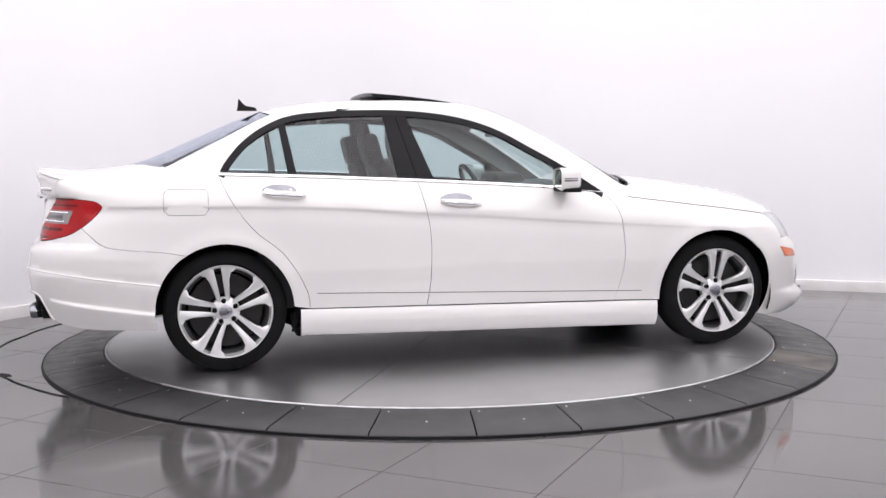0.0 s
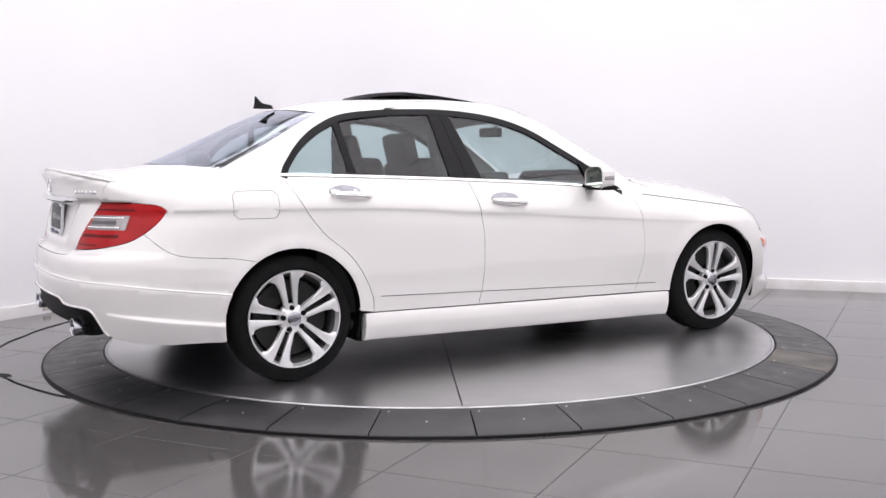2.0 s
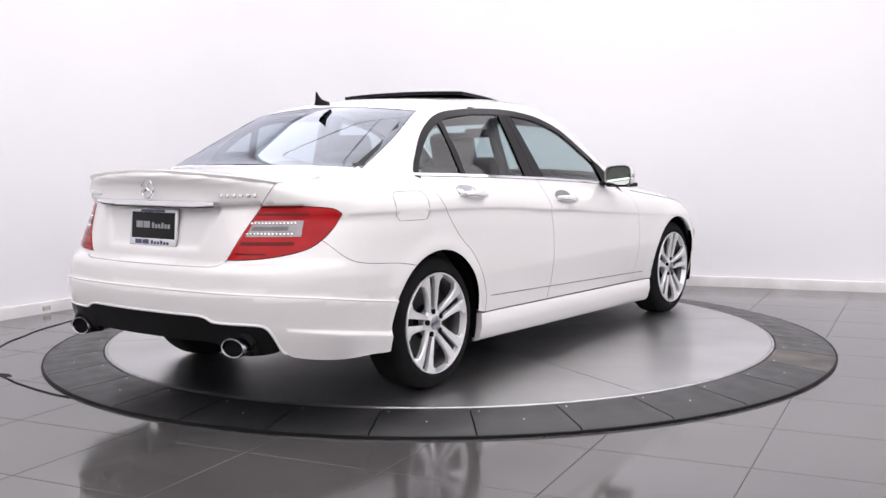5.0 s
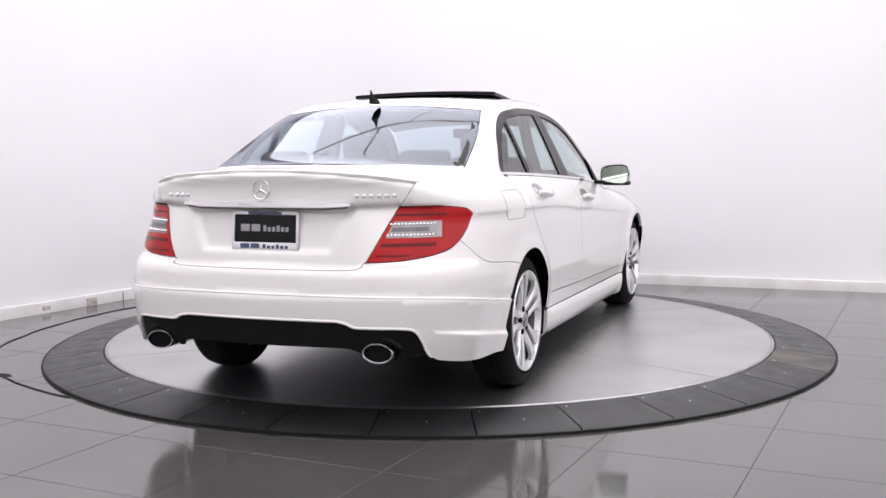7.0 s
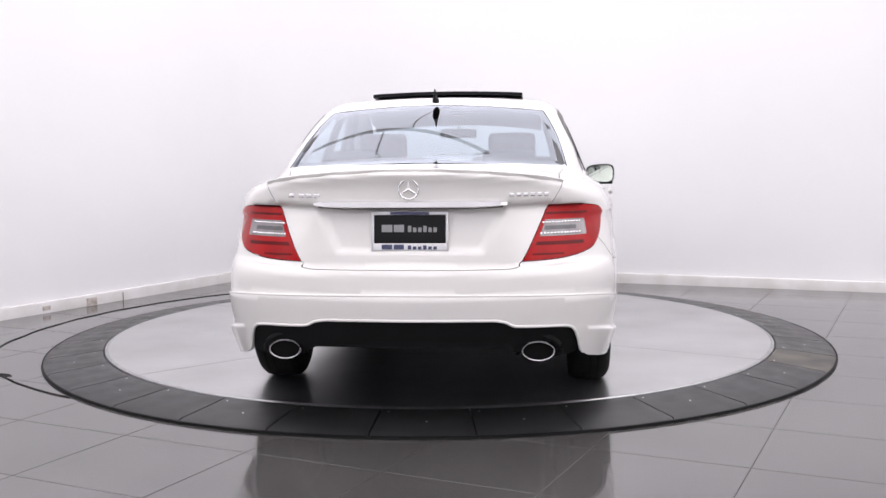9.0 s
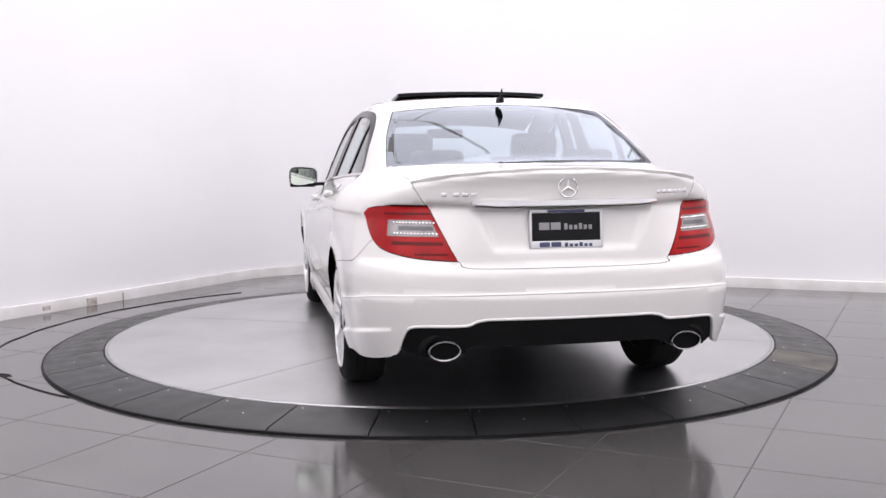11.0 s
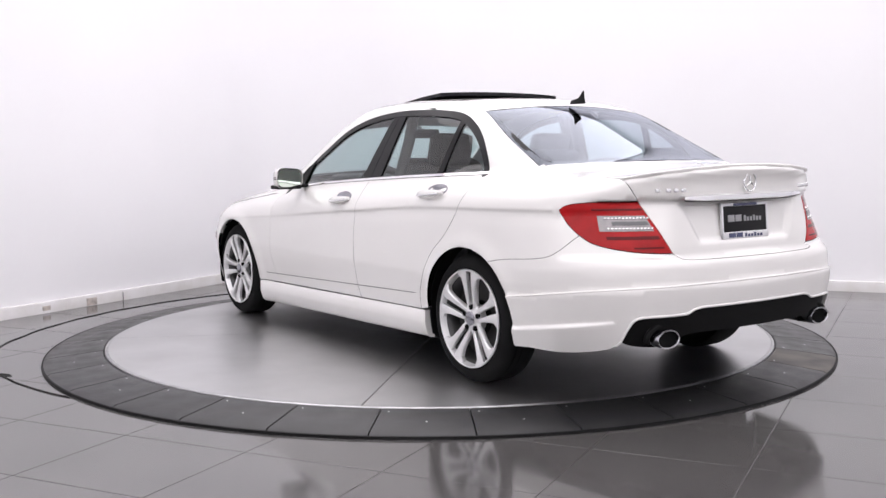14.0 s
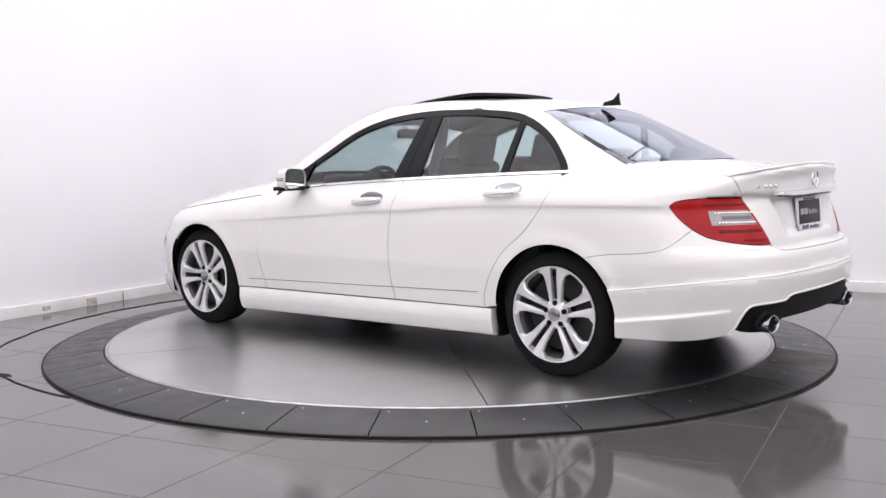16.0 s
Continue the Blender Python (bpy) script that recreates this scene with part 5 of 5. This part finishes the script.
def build_side_details(car):
    for s in (1, -1):
        # door handles
        for x0, x1, z0, z1 in ((0.20, 0.42, 0.922, 0.905), (1.14, 1.36, 0.862, 0.842)):
            path, rad = [], []
            for k in range(13):
                f = k / 12
                x, z = x0 + (x1 - x0) * f, z0 + (z1 - z0) * f
                yb = float(body_side(np.array([x]), np.array([z]))[0])
                path.append((x, s * (yb + 0.030 * math.sin(math.pi * min(max((f + 0.12) / 1.24, 0), 1))), z))
                rad.append(0.0150 * (0.55 + 0.45 * math.sin(math.pi * f)))
            bm = bmesh.new()
            tube(bm, path, rad, 10, flat=1.35)
            h = cpart("door_handle", bm, PAINT, car, "white door handle with a chrome strip")
            bm = bmesh.new()
            tube(bm, [(a, b + s * 0.0115, c - 0.004) for a, b, c in path[1:-1]], 0.004, 8, flat=1.6)
            part("chrome_strip", bm, CHROME, h, "chrome strip")
            # the grip hollow behind it: a dark ellipse on the skin, painted as its shade
            cx, cz = (x0 + x1) / 2 - 0.01, (z0 + z1) / 2 + 0.004
            hol = [np.array((cx - 0.012 + 0.088 * math.cos(2 * math.pi * k / 24), s * 0.86, cz + 0.014 + 0.030 * math.sin(2 * math.pi * k / 24))) for k in range(24)]
            skin("handle_hollow_shade", hol, SIDE if s > 0 else RSIDE, CUP_SHADE, car, lift=0.0008, step=0.03, depth=0.003)
        # mirror
        bm = bmesh.new()
        rows = []
        for k in range(9):
            f = k / 8
            x = 1.775 + 0.135 * f
            g = math.sqrt(max(0.0, 1 - (f * 0.97) ** 2.6))
            row = []
            for i in range(28):
                a = 2 * math.pi * i / 28
                cy, cz = math.cos(a), math.sin(a)
                e = 0.55
                py = abs(cy) ** e * (1 if cy > 0 else -1)
                pz = abs(cz) ** e * (1 if cz > 0 else -1)
                row.append(bm.verts.new((x - 0.03 * py * 0.3, s * (0.925 + 0.092 * py * g), 0.968 + (0.062 + 0.006 * py) * pz * (0.35 + 0.65 * g))))
            rows.append(row)
        for a, b in zip(rows, rows[1:]):
            for i in range(28):
                bm.faces.new((a[i], a[(i + 1) % 28], b[(i + 1) % 28], b[i]))
        bm.faces.new(rows[-1])
        bmesh.ops.recalc_face_normals(bm, faces=bm.faces)
        mir = cpart("door_mirror", bm, PAINT, car, "white door mirror housing")
        bm = bmesh.new()
        pts = []
        for i in range(28):
            a = 2 * math.pi * i / 28
            cy, cz = math.cos(a), math.sin(a)
            py, pz = abs(cy) ** 0.55 * (1 if cy > 0 else -1), abs(cz) ** 0.55 * (1 if cz > 0 else -1)
            pts.append((1.779 - 0.009 * py, s * (0.925 + 0.083 * py), 0.968 + (0.053 + 0.006 * py) * pz))
        lo = [bm.verts.new(q) for q in pts]
        hi = [bm.verts.new((q[0] + 0.02, q[1], q[2])) for q in pts]
        bm.faces.new(lo)
        for i in range(28):
            bm.faces.new((lo[i], lo[(i + 1) % 28], hi[(i + 1) % 28], hi[i]))
        bmesh.ops.recalc_face_normals(bm, faces=bm.faces)
        part("mirror_glass", bm, MIRROR, mir, "mirror glass")
        bm = bmesh.new()
        box(bm, 1.80, 1.885, s * 0.76, s * 0.89, 0.908, 0.928, 0.008)
        part("mirror_foot", bm, PLASTIC, mir, "black mirror foot")
        bm = bmesh.new()
        box(bm, 1.781, 1.885, s * 0.845, s * 1.008, 0.900, 0.924, 0.008)
        part("mirror_base", bm, PLASTIC, mir, "black mirror underside")
        bm = bmesh.new()
        for z0, z1 in ((0.958, 0.968), (0.971, 0.977)):
            rows = []
            for k in range(9):
                f = 0.12 + 0.62 * k / 8
                y = 0.9265 + 0.092 * math.sqrt(1 - (f * 0.97) ** 2.6)
                rows.append([bm.verts.new((1.775 + 0.135 * f - 0.009, s * yy, zz)) for yy, zz in ((y - 0.006, z0), (y, z0), (y, z1), (y - 0.006, z1))])
            for a, b in zip(rows, rows[1:]):
                for i in range(4):
                    bm.faces.new((a[i], b[i], b[(i + 1) % 4], a[(i + 1) % 4]))
            bm.faces.new(rows[0])
            bm.faces.new(rows[-1])
        bmesh.ops.recalc_face_normals(bm, faces=bm.faces)
        part("indicator_strip", bm, CLEAR, mir, "clear indicator strip")
        # side marker
        mk = [np.array(q, float) for q in ((3.165, s * 0.80, 0.550), (3.302, s * 0.76, 0.526), (3.327, s * 0.74, 0.486), (3.205, s * 0.79, 0.493))]
        pr = Project("ball", (2.9, 0, 0.45))
        skin("side_marker", mk, pr, AMBER, car, lift=0.003, step=0.03, depth=0.006, label="amber side marker lens")
        fs = [np.array(q, float) for q in ((3.42, s * 0.56, 0.42), (3.385, s * 0.675, 0.41), (3.385, s * 0.675, 0.325), (3.42, s * 0.56, 0.31))]
        skin("fog_lamp_slot", fs, pr, PLASTIC, car, lift=0.002, step=0.03, depth=0.004, label="black fog lamp slot")
        bm = bmesh.new()
        fog, _ = pr.place(pr.flat([(3.42 - 0.035 * k / 6, s * (0.56 + 0.12 * k / 6), 0.365) for k in range(7)]))
        tube(bm, [tuple(q + grad(fog)[k] * 0.006) for k, q in enumerate(fog)], 0.006, 8)
        cpart("fog_lamp_bar", bm, CHROME, car, "chrome bar across the fog lamp slot")
        # head lamp
        hl = spline([(3.10, 0.755, 0.75), (3.18, 0.73, 0.775), (3.30, 0.60, 0.745), (3.36, 0.45, 0.70)], 4) + spline([(3.40, 0.42, 0.64), (3.36, 0.6, 0.60), (3.22, 0.79, 0.605), (3.15, 0.79, 0.69)], 4)
        hl = [np.array((q[0], q[1] * s, q[2])) for q in hl]
        inner = skin("head_lamp", hl, pr, HEADLAMP, car, lift=-0.012, step=0.03, label="clear head lamp")
        skin("lens", hl, pr, LAMPGLASS, inner, lift=0.002, step=0.03, thick=False)
    # grille and lower intake
    for nm, y, z0, z1 in (("grille", 0.36, 0.60, 0.735), ("lower_intake", 0.55, 0.24, 0.36)):
        ln = [np.array(q, float) for q in ((3.4, -y, z0), (3.4, y, z0), (3.4, y * 1.08, z1), (3.4, -y * 1.08, z1))]
        gr = skin(nm, ln, Project("front"), GLOSSBLACK, car, lift=0.003, step=0.04, label="black front grille")
        for k in range(3):
            z = z0 + (z1 - z0) * (k + 1) / 4
            a, _ = Project("front").place(np.array([[yy, z] for yy in np.linspace(-y, y, 17)]))
            bm = bmesh.new()
            tube(bm, [(q[0] + 0.008, q[1], q[2]) for q in a], 0.006, 6)
            part("slat", bm, CHROME, gr, "chrome slat")


def seat_shape(bm, x, y, w, recl=22):
    box(bm, x - 0.05, x + 0.47, y - w / 2, y + w / 2, 0.40, 0.56, 0.06)
    box(bm, -0.07, 0.07, -w / 2, w / 2, 0.0, 0.62, 0.05, Matrix.Translation((x - 0.02, y, 0.50)) @ pose(0, 0, 0, 0, -recl, 0))


def headrest(bm, x, y, z, w=0.25, recl=14, h=0.17):
    box(bm, -0.045, 0.045, -w / 2, w / 2, 0.0, h, 0.04, Matrix.Translation((x, y, z)) @ pose(0, 0, 0, 0, -recl, 0))


def build_cabin(car):
    for y in (0.37, -0.37):
        bm = bmesh.new()
        seat_shape(bm, 1.15, y, 0.50)
        s = cpart("front_seat", bm, SEAT, car, "black leather front seat")
        bm = bmesh.new()
        headrest(bm, 0.865, y, 1.045, 0.27, 14, 0.185)
        part("headrest", bm, SEAT, s)
        bm = bmesh.new()
        for d in (-0.06, 0.06):
            tube(bm, [(0.90, y + d, 1.04), (0.875, y + d, 1.14)], 0.006, 6)
        part("headrest_post", bm, CHROME, s)
    bm = bmesh.new()
    box(bm, 0.15, 0.62, -0.66, 0.66, 0.38, 0.54, 0.06)
    box(bm, -0.07, 0.07, -0.66, 0.66, 0.0, 0.58, 0.05, Matrix.Translation((0.18, 0, 0.46)) @ pose(0, 0, 0, 0, -26, 0))
    s = cpart("rear_bench", bm, SEAT, car, "black leather rear bench")
    for y, w in ((0.38, 0.26), (0.0, 0.22), (-0.38, 0.26)):
        bm = bmesh.new()
        headrest(bm, -0.06, y, 0.985 if y else 0.965, w, 18, 0.15 if y else 0.12)
        part("headrest", bm, SEAT, s)
    # parcel shelf, dash, wheel, floor, door cards, lining
    bm = bmesh.new()
    prism(bm, [(-0.46, -0.3), (-0.33, -0.6), (-0.02, -0.64), (-0.02, 0.64), (-0.33, 0.6), (-0.46, 0.3)], 0.96, 1.0)
    cpart("parcel_shelf", bm, CABIN, car, "dark parcel shelf")
    bm = bmesh.new()
    box(bm, 1.78, 2.25, -0.70, 0.70, 0.62, 0.93, 0.07)
    box(bm, 1.74, 1.95, 0.18, 0.56, 0.80, 0.985, 0.05)
    cpart("dashboard", bm, CABIN, car, "dark dashboard")
    bm = bmesh.new()
    m = Matrix.Translation((1.66, 0.37, 0.86)) @ pose(0, 0, 0, 0, 64, 0)
    ring = [m @ Vector((0.185 * math.cos(2 * math.pi * k / 32), 0.185 * math.sin(2 * math.pi * k / 32), 0)) for k in range(32)]
    tube(bm, ring, 0.016, 8, closed=True)
    box(bm, -0.05, 0.05, -0.17, 0.17, -0.012, 0.012, 0.01, m)
    box(bm, -0.04, 0.04, -0.04, 0.04, 0.0, 0.2, 0.02, m)
    cpart("steering_wheel", bm, CABIN, car, "black steering wheel")
    bm = bmesh.new()
    box(bm, 0.35, 2.30, -0.74, 0.74, 0.21, 0.26, 0.02)
    cpart("cabin_floor", bm, CABIN, car, "dark cabin carpet")
    for sgn in (1, -1):
        for nm, x0, x1 in (("door_card", 0.16, 1.02), ("door_card", 1.05, 2.08)):
            bm = bmesh.new()
            box(bm, x0, x1, sgn * 0.685, sgn * 0.755, 0.30, 0.945 if x0 < 1 else 0.90, 0.02)
            cpart(nm, bm, CABIN, car, "dark door lining")
        bm = bmesh.new()
        tube(bm, [(0.95, sgn * 0.66, 0.95), (0.92, sgn * 0.60, 1.18), (0.93, sgn * 0.555, 1.35)], 0.032, 8)
        cpart("pillar_lining", bm, CABIN, car)
    q, _ = TOP.place(np.array([[x, y] for x in np.linspace(0.30, 1.66, 12) for y in np.linspace(-0.54, 0.54, 9)]))
    bm = bmesh.new()
    vs = [bm.verts.new((a, b, c - 0.035)) for a, b, c in q]
    for i in range(11):
        for j in range(8):
            if 4 <= i < 8 and 1 <= j < 7:
                continue
            bm.faces.new((vs[i * 9 + j], vs[i * 9 + j + 1], vs[(i + 1) * 9 + j + 1], vs[(i + 1) * 9 + j]))
    cpart("headliner", bm, LINER, car, "grey cloth headliner")
    bm = bmesh.new()
    box(bm, 1.66, 1.69, -0.12, 0.12, 1.21, 1.27, 0.02)
    tube(bm, [(1.69, 0, 1.26), (1.73, 0, 1.29)], 0.01, 8)
    cpart("rear_view_mirror", bm, CABIN, car, "black rear view mirror")


def build_car():
    car = Empty_at("car", (0, 0, 0))
    tagged(car, "white four-door sedan with silver alloy wheels on the turntable", "car")
    build_shell(car)
    build_glass(car)
    build_wheels(car)
    build_under(car)
    build_rear_details(car)
    build_side_details(car)
    build_cabin(car)
    return car


room = build_room()
ceiling_lights(*room)
deck = build_turntable()
car = build_car()
floor_cable()
build_ring()
build_floor(*room)


def motions():
    walk(car, [(t, pose(0, 0, 0, 0, 0, a)) for t, a in HEADING])
    walk(deck, [(t, pose(0, 0, 0, 0, 0, a)) for t, a in HEADING])


motions()
